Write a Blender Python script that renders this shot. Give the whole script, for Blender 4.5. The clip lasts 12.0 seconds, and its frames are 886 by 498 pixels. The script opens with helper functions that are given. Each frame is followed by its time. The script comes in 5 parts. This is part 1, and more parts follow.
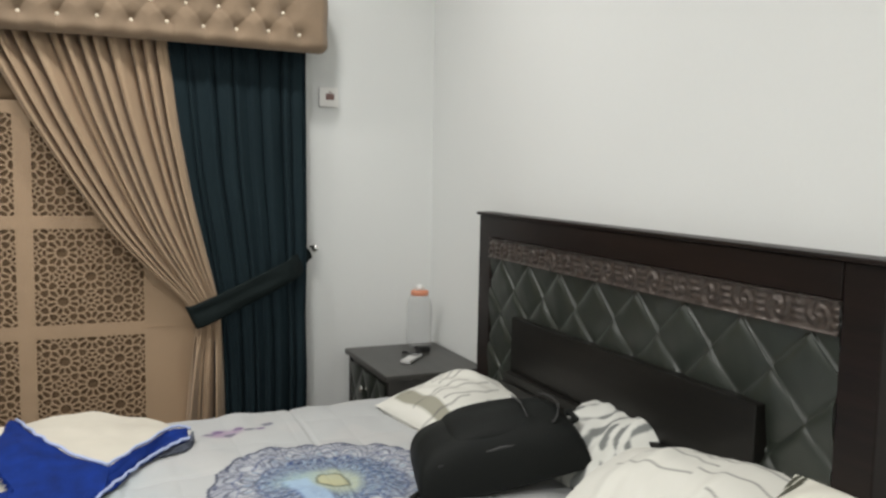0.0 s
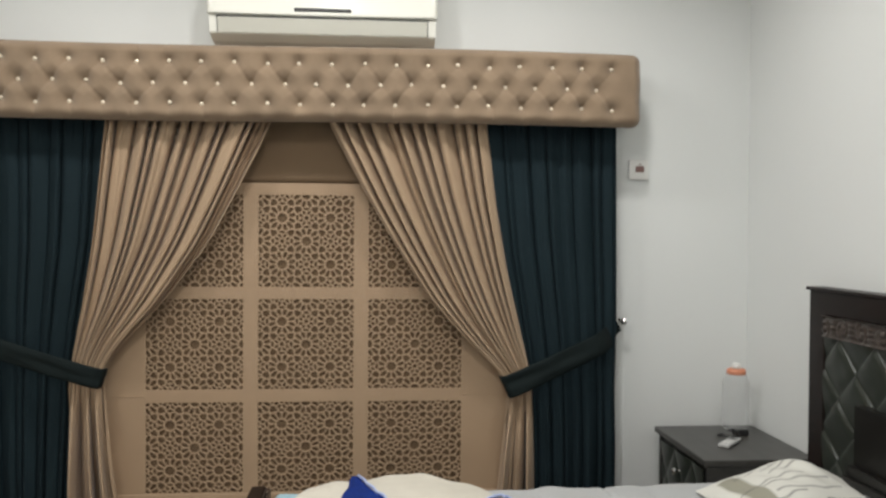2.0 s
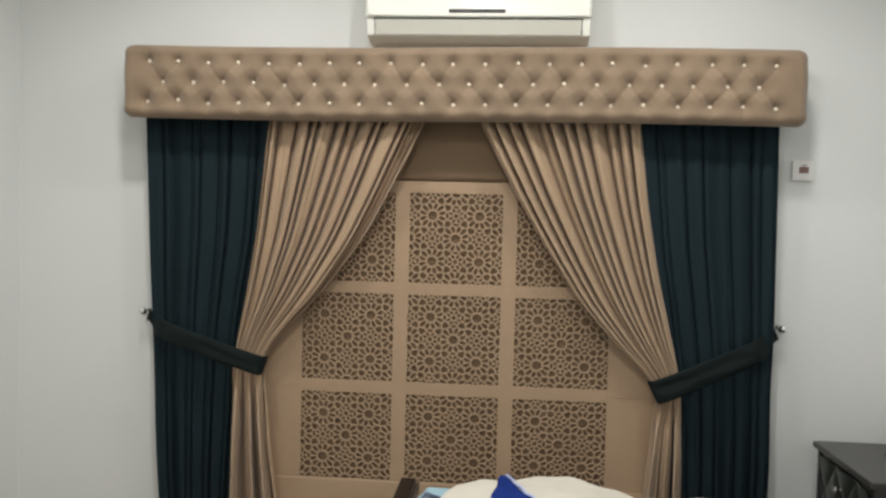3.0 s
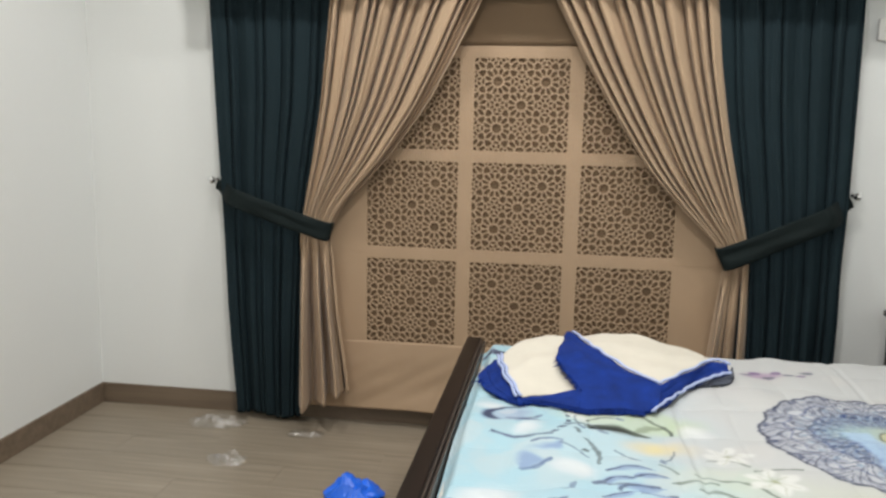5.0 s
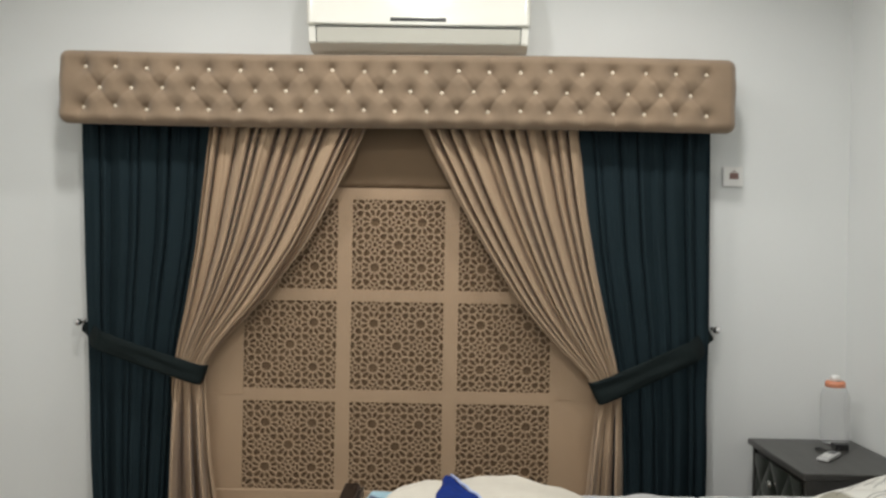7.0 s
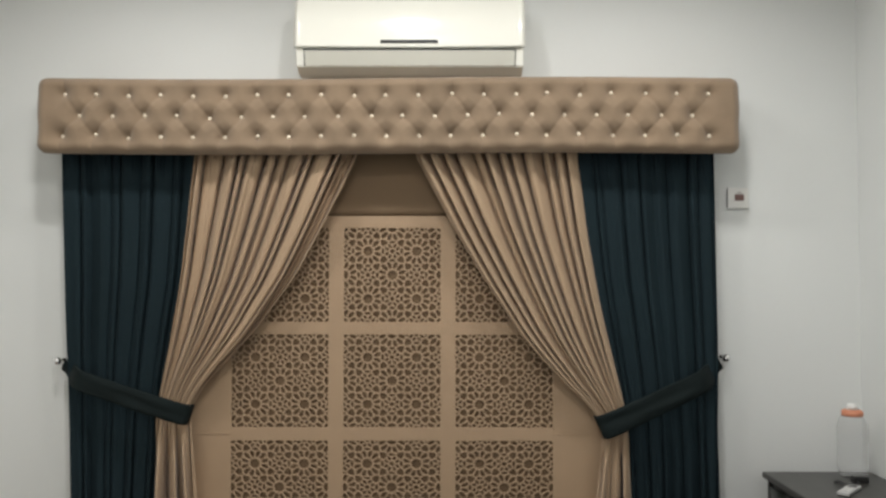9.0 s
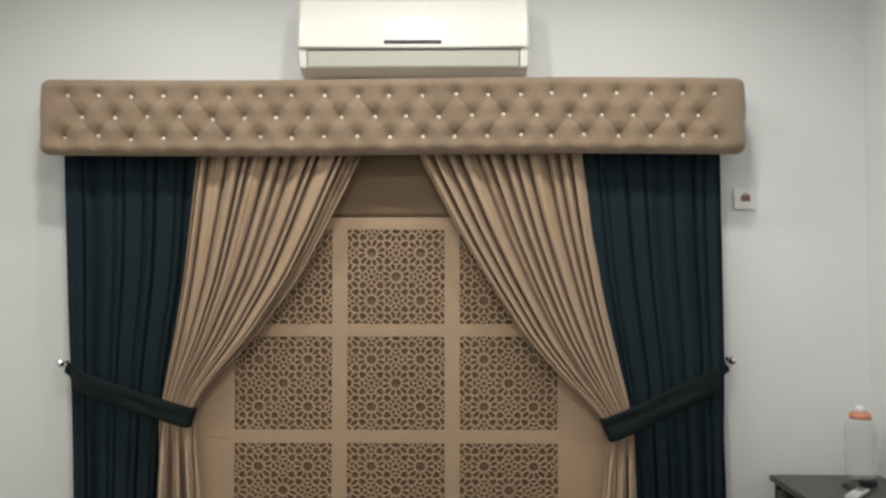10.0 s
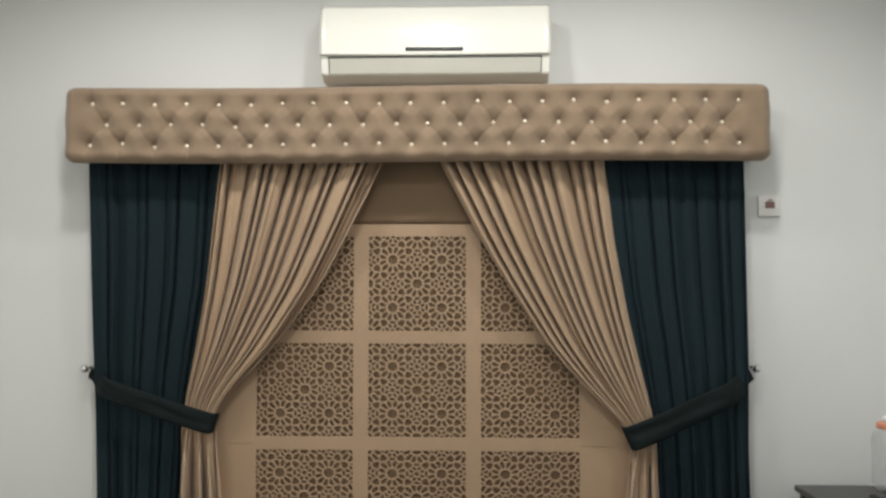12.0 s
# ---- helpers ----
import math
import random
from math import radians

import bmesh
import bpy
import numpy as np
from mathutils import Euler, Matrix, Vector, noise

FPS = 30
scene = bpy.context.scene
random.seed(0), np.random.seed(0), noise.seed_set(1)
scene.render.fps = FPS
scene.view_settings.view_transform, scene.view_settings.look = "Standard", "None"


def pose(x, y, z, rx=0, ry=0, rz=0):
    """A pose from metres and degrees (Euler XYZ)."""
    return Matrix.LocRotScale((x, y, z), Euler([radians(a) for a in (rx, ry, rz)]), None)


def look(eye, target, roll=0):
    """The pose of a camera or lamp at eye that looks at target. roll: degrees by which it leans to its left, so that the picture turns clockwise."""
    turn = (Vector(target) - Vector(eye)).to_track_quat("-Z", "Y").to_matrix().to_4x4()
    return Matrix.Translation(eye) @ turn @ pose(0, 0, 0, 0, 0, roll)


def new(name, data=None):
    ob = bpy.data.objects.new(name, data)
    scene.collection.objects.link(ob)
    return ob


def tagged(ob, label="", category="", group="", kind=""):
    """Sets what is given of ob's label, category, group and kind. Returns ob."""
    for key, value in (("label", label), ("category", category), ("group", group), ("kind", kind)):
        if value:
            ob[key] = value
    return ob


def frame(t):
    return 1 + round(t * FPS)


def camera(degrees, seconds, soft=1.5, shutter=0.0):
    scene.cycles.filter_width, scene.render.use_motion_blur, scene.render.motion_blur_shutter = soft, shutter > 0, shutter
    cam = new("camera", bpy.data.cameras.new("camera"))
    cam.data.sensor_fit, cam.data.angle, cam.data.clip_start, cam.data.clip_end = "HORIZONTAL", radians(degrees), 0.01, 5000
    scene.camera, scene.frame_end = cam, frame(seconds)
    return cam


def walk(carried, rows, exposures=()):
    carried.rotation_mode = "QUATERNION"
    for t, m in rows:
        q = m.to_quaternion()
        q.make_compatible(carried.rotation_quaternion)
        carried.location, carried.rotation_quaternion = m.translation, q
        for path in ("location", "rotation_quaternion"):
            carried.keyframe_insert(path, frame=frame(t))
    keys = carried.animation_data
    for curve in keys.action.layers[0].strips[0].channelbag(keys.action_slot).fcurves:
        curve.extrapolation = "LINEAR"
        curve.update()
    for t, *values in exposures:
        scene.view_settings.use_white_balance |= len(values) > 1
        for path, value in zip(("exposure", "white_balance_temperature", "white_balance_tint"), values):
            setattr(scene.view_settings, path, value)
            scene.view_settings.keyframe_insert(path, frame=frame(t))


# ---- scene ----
cam = camera(57.3, 12.0, soft=2.6)
PATH = [
    (0, (0.479, -3.801, 1.577), (1.287, -1.981, 1.385), 1.1),
    (0.5, (0.464, -3.786, 1.605), (1.132, -1.902, 1.519), 0.5),
    (1, (0.434, -3.777, 1.615), (0.988, -1.856, 1.569), 0.1),
    (1.5, (0.371, -3.769, 1.617), (0.748, -1.806, 1.577), -0.0),
    (2, (0.331, -3.767, 1.6), (0.489, -1.773, 1.565), 0.4),
    (2.5, (0.286, -3.77, 1.629), (0.28, -1.771, 1.575), 0.9),
    (3, (0.25, -3.78, 1.652), (0.088, -1.788, 1.581), 1.4),
    (3.2, (0.225, -3.782, 1.654), (-0.006, -1.797, 1.579), 1.4),
    (4.8, (0.178, -3.781, 1.486), (-0.202, -1.841, 1.181), 1.2),
    (5, (0.195, -3.796, 1.489), (-0.084, -1.841, 1.178), 1.2),
    (5.5, (0.225, -3.786, 1.509), (0.155, -1.812, 1.2), 1.1),
    (6, (0.237, -3.793, 1.534), (0.211, -1.803, 1.337), 0.8),
    (6.5, (0.254, -3.794, 1.564), (0.231, -1.796, 1.465), 0.9),
    (7, (0.252, -3.803, 1.568), (0.23, -1.804, 1.56), 1.0),
    (7.5, (0.255, -3.802, 1.577), (0.233, -1.803, 1.613), 0.9),
    (9.5, (0.254, -3.627, 1.56), (0.24, -1.629, 1.627), -0.1),
    (10, (0.256, -3.632, 1.573), (0.231, -1.633, 1.638), -0.0),
    (10.5, (0.247, -3.633, 1.573), (0.204, -1.635, 1.641), 0.0),
    (11, (0.237, -3.629, 1.583), (0.186, -1.631, 1.651), 0.1),
    (11.5, (0.239, -3.626, 1.587), (0.172, -1.629, 1.656), 0.1),
    (12, (0.243, -3.628, 1.584), (0.173, -1.631, 1.66), 0.1),
]
EXPOSURES = [(0, -0.18), (0.5, -0.22), (1.0, -0.32), (1.5, -0.28), (2.5, -0.23), (3.2, -0.20), (4.8, 0.07), (5.5, 0.08), (6.0, 0.02), (6.5, -0.10), (7.0, -0.25), (7.5, -0.33), (9.5, -0.25), (12.0, -0.22)]
walk(cam, [(t, look(eye, target, roll)) for t, eye, target, roll in PATH], EXPOSURES)

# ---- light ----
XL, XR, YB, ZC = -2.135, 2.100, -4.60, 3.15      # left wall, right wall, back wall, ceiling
# outer front pair and room-centre lamp follow cast shadows; other three are added fill
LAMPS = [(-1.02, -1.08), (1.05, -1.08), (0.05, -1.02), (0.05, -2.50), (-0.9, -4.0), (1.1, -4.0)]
world = bpy.data.worlds.new("night")
world.use_nodes = True
world.node_tree.nodes["Background"].inputs[0].default_value = (0.02, 0.022, 0.026, 1)
world.node_tree.nodes["Background"].inputs[1].default_value = 0.3
scene.world = world
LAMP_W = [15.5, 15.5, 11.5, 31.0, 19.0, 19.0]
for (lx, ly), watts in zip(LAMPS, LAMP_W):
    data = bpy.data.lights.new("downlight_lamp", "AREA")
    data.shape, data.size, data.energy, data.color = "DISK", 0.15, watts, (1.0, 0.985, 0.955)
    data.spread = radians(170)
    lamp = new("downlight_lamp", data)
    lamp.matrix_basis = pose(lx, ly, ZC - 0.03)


# ---- materials ----
def material(name, colour, rough=0.6, metal=0.0, vary=0.12, scale=6.0, bump=0.15, grain=120.0, coat=0.0, sheen=0.0, attr="", rand=0.0, spec=0.5):
    """A principled surface with broad and fine variation of tone and a fine relief."""
    m = bpy.data.materials.new(name)
    m.use_nodes = True
    nt = m.node_tree
    b = nt.nodes["Principled BSDF"]
    tc = nt.nodes.new("ShaderNodeTexCoord")
    n1 = nt.nodes.new("ShaderNodeTexNoise")
    n2 = nt.nodes.new("ShaderNodeTexNoise")
    n1.inputs["Scale"].default_value, n1.inputs["Detail"].default_value = scale, 4
    n2.inputs["Scale"].default_value, n2.inputs["Detail"].default_value = grain, 3
    nt.links.new(tc.outputs["Object"], n1.inputs["Vector"])
    nt.links.new(tc.outputs["Object"], n2.inputs["Vector"])
    mul = nt.nodes.new("ShaderNodeMath"); mul.operation = "MULTIPLY_ADD"
    nt.links.new(n1.outputs["Fac"], mul.inputs[0])
    mul.inputs[1].default_value, mul.inputs[2].default_value = 2 * vary, 1 - vary
    mul2 = nt.nodes.new("ShaderNodeMath"); mul2.operation = "MULTIPLY_ADD"
    nt.links.new(n2.outputs["Fac"], mul2.inputs[0])
    mul2.inputs[1].default_value, mul2.inputs[2].default_value = vary, 1 - vary / 2
    both = nt.nodes.new("ShaderNodeMath"); both.operation = "MULTIPLY"
    nt.links.new(mul.outputs[0], both.inputs[0]); nt.links.new(mul2.outputs[0], both.inputs[1])
    last = both
    if rand:
        oi = nt.nodes.new("ShaderNodeObjectInfo")
        mr = nt.nodes.new("ShaderNodeMath"); mr.operation = "MULTIPLY_ADD"
        nt.links.new(oi.outputs["Random"], mr.inputs[0])
        mr.inputs[1].default_value, mr.inputs[2].default_value = 2 * rand, 1 - rand
        mm = nt.nodes.new("ShaderNodeMath"); mm.operation = "MULTIPLY"
        nt.links.new(both.outputs[0], mm.inputs[0]); nt.links.new(mr.outputs[0], mm.inputs[1])
        last = mm
    vm = nt.nodes.new("ShaderNodeVectorMath"); vm.operation = "SCALE"
    nt.links.new(last.outputs[0], vm.inputs["Scale"])
    if attr:
        at = nt.nodes.new("ShaderNodeVertexColor"); at.layer_name = attr
        nt.links.new(at.outputs["Color"], vm.inputs[0])
    else:
        vm.inputs[0].default_value = colour
    nt.links.new(vm.outputs[0], b.inputs["Base Color"])
    b.inputs["Metallic"].default_value = metal
    rr = nt.nodes.new("ShaderNodeMath"); rr.operation = "MULTIPLY_ADD"
    nt.links.new(n1.outputs["Fac"], rr.inputs[0])
    rr.inputs[1].default_value, rr.inputs[2].default_value = 0.2 * rough, 0.9 * rough
    nt.links.new(rr.outputs[0], b.inputs["Roughness"])
    b.inputs["Coat Weight"].default_value = coat
    b.inputs["Specular IOR Level"].default_value = spec
    b.inputs["Sheen Weight"].default_value = sheen
    if bump:
        bp = nt.nodes.new("ShaderNodeBump")
        bp.inputs["Strength"].default_value, bp.inputs["Distance"].default_value = bump, 0.002
        nt.links.new(n2.outputs["Fac"], bp.inputs["Height"])
        nt.links.new(bp.outputs[0], b.inputs["Normal"])
    return m


def weave(m, sx=900.0, strength=0.15):
    """Adds a fine woven thread relief to a cloth."""
    nt = m.node_tree
    b = nt.nodes["Principled BSDF"]
    tc = nt.nodes.new("ShaderNodeTexCoord")
    w = nt.nodes.new("ShaderNodeTexWave")
    w.inputs["Scale"].default_value, w.inputs["Distortion"].default_value = sx, 1.5
    nt.links.new(tc.outputs["Object"], w.inputs["Vector"])
    bp = nt.nodes.new("ShaderNodeBump")
    bp.inputs["Strength"].default_value, bp.inputs["Distance"].default_value = strength, 0.0008
    old = b.inputs["Normal"].links[0].from_socket if b.inputs["Normal"].links else None
    nt.links.new(w.outputs["Fac"], bp.inputs["Height"])
    if old:
        nt.links.new(old, bp.inputs["Normal"])
    nt.links.new(bp.outputs[0], b.inputs["Normal"])
    return m


def wood(name, dark, light, rough, along=0, scale=3.0, coat=0.0, rand=0.0):
    """Wood with stretched grain along one axis."""
    m = material(name, light, rough, vary=0.1, coat=coat, grain=200, bump=0.08, rand=rand)
    nt = m.node_tree
    tc = nt.nodes.new("ShaderNodeTexCoord")
    mp = nt.nodes.new("ShaderNodeMapping")
    sc = [18.0 * scale] * 3
    sc[along] = 1.1 * scale
    mp.inputs["Scale"].default_value = sc
    n = nt.nodes.new("ShaderNodeTexNoise")
    n.inputs["Scale"].default_value, n.inputs["Detail"].default_value, n.inputs["Distortion"].default_value = 1.0, 6, 0.6
    nt.links.new(tc.outputs["Object"], mp.inputs["Vector"])
    nt.links.new(mp.outputs[0], n.inputs["Vector"])
    ramp = nt.nodes.new("ShaderNodeValToRGB")
    ramp.color_ramp.elements[0].position, ramp.color_ramp.elements[1].position = 0.3, 0.72
    ramp.color_ramp.elements[0].color, ramp.color_ramp.elements[1].color = (*dark, 1), (*light, 1)
    nt.links.new(n.outputs["Fac"], ramp.inputs["Fac"])
    vm = [x for x in nt.nodes if x.bl_idname == "ShaderNodeVectorMath"][0]
    nt.links.new(ramp.outputs["Color"], vm.inputs[0])
    return m


PAINT = material("wall_paint", (0.75, 0.762, 0.748), 0.62, vary=0.02, scale=1.6, bump=0.05, grain=90)
CEIL = material("ceiling_paint", (0.8, 0.8, 0.78), 0.8, vary=0.02, scale=2.0, bump=0.05)
SKIRT = wood("skirting_tile", (0.13, 0.095, 0.065), (0.20, 0.15, 0.105), 0.45, along=0, scale=1.5)
PLANK = wood("floor_plank", (0.215, 0.178, 0.134), (0.305, 0.258, 0.198), 0.40, along=0, scale=1.6, rand=0.05)
JOINT = material("floor_joint", (0.17, 0.14, 0.105), 0.8)
VELVET = material("taupe_velvet", (0.245, 0.176, 0.117), 0.75, vary=0.32, scale=6.0, bump=0.1, grain=300, sheen=0.3, spec=0.2)
GOLD = material("pearl_gold", (0.86, 0.77, 0.62), 0.25, metal=0.15, vary=0.05, bump=0)
BEIGE = weave(material("beige_curtain_cloth", (0.405, 0.289, 0.189), 0.6, vary=0.08, scale=5.0, bump=0.1, grain=260, sheen=0.15, spec=0.2))
TEAL = weave(material("dark_teal_curtain_cloth", (0.0140, 0.0245, 0.0298), 0.85, vary=0.18, scale=4.0, bump=0.1, grain=260, spec=0.08))
TIE = weave(material("black_green_tie_cloth", (0.0108, 0.0160, 0.0162), 0.8, vary=0.2, scale=6.0, bump=0.1, grain=260, spec=0.1))
BLIND = weave(material("beige_blind_cloth", (0.388, 0.271, 0.172), 0.75, vary=0.07, scale=4.0, bump=0.1, grain=300))
LINING = weave(material("brown_blind_lining", (0.185, 0.122, 0.070), 0.85, vary=0.12, scale=6.0, bump=0.1, grain=300))
PLASTIC = material("ivory_plastic", (0.93, 0.92, 0.84), 0.22, vary=0.015, scale=3.0, bump=0.0, coat=0.3)
PLASTIC_G = material("grey_ivory_plastic", (0.62, 0.61, 0.54), 0.4, vary=0.03, scale=5.0, bump=0.0)
BLACKP = material("black_plastic", (0.02, 0.02, 0.02), 0.35, vary=0.1, bump=0.0)
PLATE = material("white_switch_plastic", (0.82, 0.81, 0.78), 0.35, vary=0.02, bump=0.0)
ROCKER = material("brown_pink_rocker", (0.23, 0.13, 0.115), 0.4, vary=0.06, bump=0.0)
CHROME = material("chrome", (0.82, 0.82, 0.82), 0.12, metal=1.0, vary=0.03, bump=0.0)
WENGE = wood("dark_wenge_wood", (0.0050, 0.0028, 0.0022), (0.0125, 0.0064, 0.0050), 0.40, along=1, scale=2.0, coat=0.04)
WENGE.node_tree.nodes["Principled BSDF"].inputs["Specular IOR Level"].default_value = 0.28
CARVED = material("carved_pewter_strip", (0.075, 0.060, 0.052), 0.33, metal=0.45, vary=0.35, scale=40.0, bump=0.3, grain=150)
LEATHER = material("green_black_leatherette", (0.024, 0.029, 0.023), 0.36, vary=0.25, scale=8.0, bump=0.15, grain=420, coat=0.08)
PANEL = wood("black_brown_panel_wood", (0.0042, 0.0040, 0.0034), (0.0085, 0.0075, 0.0062), 0.42, along=1, scale=2.0, coat=0.04)
PANEL.node_tree.nodes["Principled BSDF"].inputs["Specular IOR Level"].default_value = 0.28
NIGHT = wood("charcoal_nightstand_wood", (0.028, 0.027, 0.024), (0.048, 0.046, 0.042), 0.38, along=1, scale=2.0, coat=0.1)
QUILT = weave(material("printed_cotton_quilt", (0.7, 0.68, 0.62), 0.8, vary=0.04, scale=8.0, bump=0.2, grain=160, attr="print"), strength=0.1)
PILLOWC = weave(material("printed_cotton_pillowcase", (0.7, 0.68, 0.62), 0.8, vary=0.04, scale=10.0, bump=0.2, grain=180, attr="print"), strength=0.1)
MATTRESS = material("mattress_ticking", (0.55, 0.53, 0.48), 0.8)
RUGB = material("cream_mat_backing", (0.565, 0.53, 0.455), 0.9, vary=0.08, scale=14.0, bump=0.3, grain=350)
# the strong tone variation puts the pile's light and dark sheen into the colour
RUGV = material("royal_blue_plush", (0.0045, 0.024, 0.170), 0.85, vary=0.6, scale=22.0, bump=0.8, grain=260, spec=0.2)
UNDER = material("slate_mat_lining", (0.075, 0.085, 0.115), 0.85, vary=0.2, scale=20.0, bump=0.3, grain=300)
PIPING = material("pale_blue_piping", (0.38, 0.45, 0.68), 0.6, vary=0.1, bump=0.1)
NYLON = material("black_nylon", (0.0042, 0.0055, 0.0048), 0.7, spec=0.25, vary=0.2, scale=12.0, bump=0.25, grain=500)
ZIP = material("dark_grey_zip", (0.05, 0.05, 0.05), 0.4, metal=0.4, bump=0.0)
TAG = material("white_tag", (0.75, 0.75, 0.72), 0.5, vary=0.03, bump=0.0)
ORANGE = material("orange_plastic", (0.66, 0.26, 0.15), 0.35, vary=0.05, bump=0.0)
GREYP = material("grey_remote_plastic", (0.48, 0.48, 0.47), 0.4, vary=0.08, bump=0.0)
BLUEBAG = material("blue_plastic_bag", (0.010, 0.125, 0.70), 0.3, vary=0.1, scale=12, bump=0.1)


def clear(name, colour, rough, alpha):
    """Thin clear plastic: mostly lets light through, with a gloss."""
    m = bpy.data.materials.new(name)
    m.use_nodes = True
    nt = m.node_tree
    b = nt.nodes["Principled BSDF"]
    b.inputs["Base Color"].default_value = (*colour, 1)
    b.inputs["Roughness"].default_value = rough
    b.inputs["Alpha"].default_value = alpha
    return m


CLEAR = clear("clear_bottle_plastic", (0.60, 0.61, 0.61), 0.15, 0.24)


def film():
    """Thin clear film: seen through, with sharp glints."""
    m = bpy.data.materials.new("clear_wrapper_film")
    m.use_nodes = True
    nt = m.node_tree
    nt.nodes.remove(nt.nodes["Principled BSDF"])
    tr, gl, mix = nt.nodes.new("ShaderNodeBsdfTransparent"), nt.nodes.new("ShaderNodeBsdfGlossy"), nt.nodes.new("ShaderNodeMixShader")
    gl.inputs["Roughness"].default_value = 0.27
    mix.inputs[0].default_value = 0.22
    nt.links.new(tr.outputs[0], mix.inputs[1])
    nt.links.new(gl.outputs[0], mix.inputs[2])
    nt.links.new(mix.outputs[0], nt.nodes["Material Output"].inputs["Surface"])
    return m


WRAP = film()


def lamp_glow():
    m = bpy.data.materials.new("lamp_diffuser")
    m.use_nodes = True
    b = m.node_tree.nodes["Principled BSDF"]
    b.inputs["Base Color"].default_value = (0.9, 0.9, 0.9, 1)
    b.inputs["Emission Color"].default_value = (1, 0.95, 0.87, 1)
    b.inputs["Emission Strength"].default_value = 12.0
    return m


GLOW = lamp_glow()


# ---- building helpers ----
def mesh_of(name, bm, mat, smooth=False):
    me = bpy.data.meshes.new(name)
    bm.normal_update()
    bm.to_mesh(me)
    bm.free()
    me.materials.append(mat)
    if smooth:
        me.polygons.foreach_set("use_smooth", [True] * len(me.polygons))
    return me


def thing(name, at, label, category, group="", kind=""):
    """An Empty at the base of a thing."""
    ob = new(name)
    ob.location = at
    ob.empty_display_size = 0.05
    return tagged(ob, label, category, group, kind)


def part(name, bm, mat, parent, label="", smooth=False):
    """Links a bmesh (or a mesh) laid out in world metres as one mesh under a thing or a part."""
    me = bm if isinstance(bm, bpy.types.Mesh) else mesh_of(name, bm, mat, smooth)
    ob = new(name, me)
    if parent is not None:
        ob.parent = parent
        if parent.parent is None and parent.type == "EMPTY":
            ob.matrix_parent_inverse = Matrix.Translation(-parent.location)
    return tagged(ob, label)


def solo(name, bm, mat, label, category, kind="", smooth=False, group=""):
    """A thing that is one mesh, with its origin at its base."""
    me = bm if isinstance(bm, bpy.types.Mesh) else mesh_of(name, bm, mat, smooth)
    co = np.zeros(len(me.vertices) * 3)
    me.vertices.foreach_get("co", co)
    co = co.reshape(-1, 3)
    base = Vector(((co[:, 0].min() + co[:, 0].max()) / 2, (co[:, 1].min() + co[:, 1].max()) / 2, co[:, 2].min()))
    me.transform(Matrix.Translation(-base))
    ob = new(name, me)
    ob.location = base
    return tagged(ob, label, category, group, kind)


def box(bm, x0, x1, y0, y1, z0, z1, bevel=0.0, seg=2):
    r = bmesh.ops.create_cube(bm, size=1.0, matrix=Matrix.Translation(((x0 + x1) / 2, (y0 + y1) / 2, (z0 + z1) / 2)) @ Matrix.Diagonal((x1 - x0, y1 - y0, z1 - z0, 1)))
    if bevel:
        vs = set(r["verts"])
        es = [e for e in bm.edges if e.verts[0] in vs and e.verts[1] in vs]
        bmesh.ops.bevel(bm, geom=es, offset=bevel, segments=seg, profile=0.5, affect="EDGES")
    return bm


def boxed(*a, bevel=0.0, seg=2):
    return box(bmesh.new(), *a, bevel=bevel, seg=seg)


def lathe(profile, n=24, at=(0, 0, 0), turn=None):
    """A turned body from (radius, height) pairs round z."""
    bm = bmesh.new()
    m = Matrix.Translation(at) @ (turn or Matrix.Identity(4))
    rings = []
    for r, h in profile:
        rings.append([bm.verts.new(m @ Vector((r * math.cos(2 * math.pi * k / n), r * math.sin(2 * math.pi * k / n), h))) for k in range(n)])
    for a, b in zip(rings, rings[1:]):
        for k in range(n):
            bm.faces.new((a[k], a[(k + 1) % n], b[(k + 1) % n], b[k]))
    if profile[0][0] > 1e-5:
        bm.faces.new(rings[0][::-1])
    if profile[-1][0] > 1e-5:
        bm.faces.new(rings[-1])
    return bm


def sheet(name, P, mat, colours=None, thick=0.0, smooth=True):
    """A mesh from a grid of places (rows, columns, 3), with an optional back side and printed colours."""
    r, c, _ = P.shape
    idx = np.arange(r * c).reshape(r, c)
    quads = np.stack([idx[:-1, :-1], idx[:-1, 1:], idx[1:, 1:], idx[1:, :-1]], -1).reshape(-1, 4)
    co = P.reshape(-1, 3)
    if thick:
        du, dv = np.gradient(P, axis=1), np.gradient(P, axis=0)
        nrm = np.cross(du, dv)
        nrm /= np.linalg.norm(nrm, axis=-1, keepdims=True) + 1e-9
        back = co - thick * nrm.reshape(-1, 3)
        n = r * c
        rim = np.concatenate([idx[0], idx[1:, -1], idx[-1, ::-1][1:], idx[::-1, 0][1:-1]])
        nxt = np.roll(rim, -1)
        side = np.stack([nxt, rim, rim + n, nxt + n], -1)
        quads = np.concatenate([quads, quads[:, ::-1] + n, side])
        co = np.concatenate([co, back])
        if colours is not None:
            colours = np.concatenate([colours.reshape(-1, 3)] * 2)
    me = bpy.data.meshes.new(name)
    me.from_pydata(co.tolist(), [], quads.tolist())
    me.materials.append(mat)
    if smooth:
        me.polygons.foreach_set("use_smooth", [True] * len(me.polygons))
    if colours is not None:
        layer = me.color_attributes.new("print", "FLOAT_COLOR", "POINT")
        rgba = np.ones((len(co), 4))
        rgba[:, :3] = colours.reshape(-1, 3)
        layer.data.foreach_set("color", rgba.ravel())
    me.update()
    return me


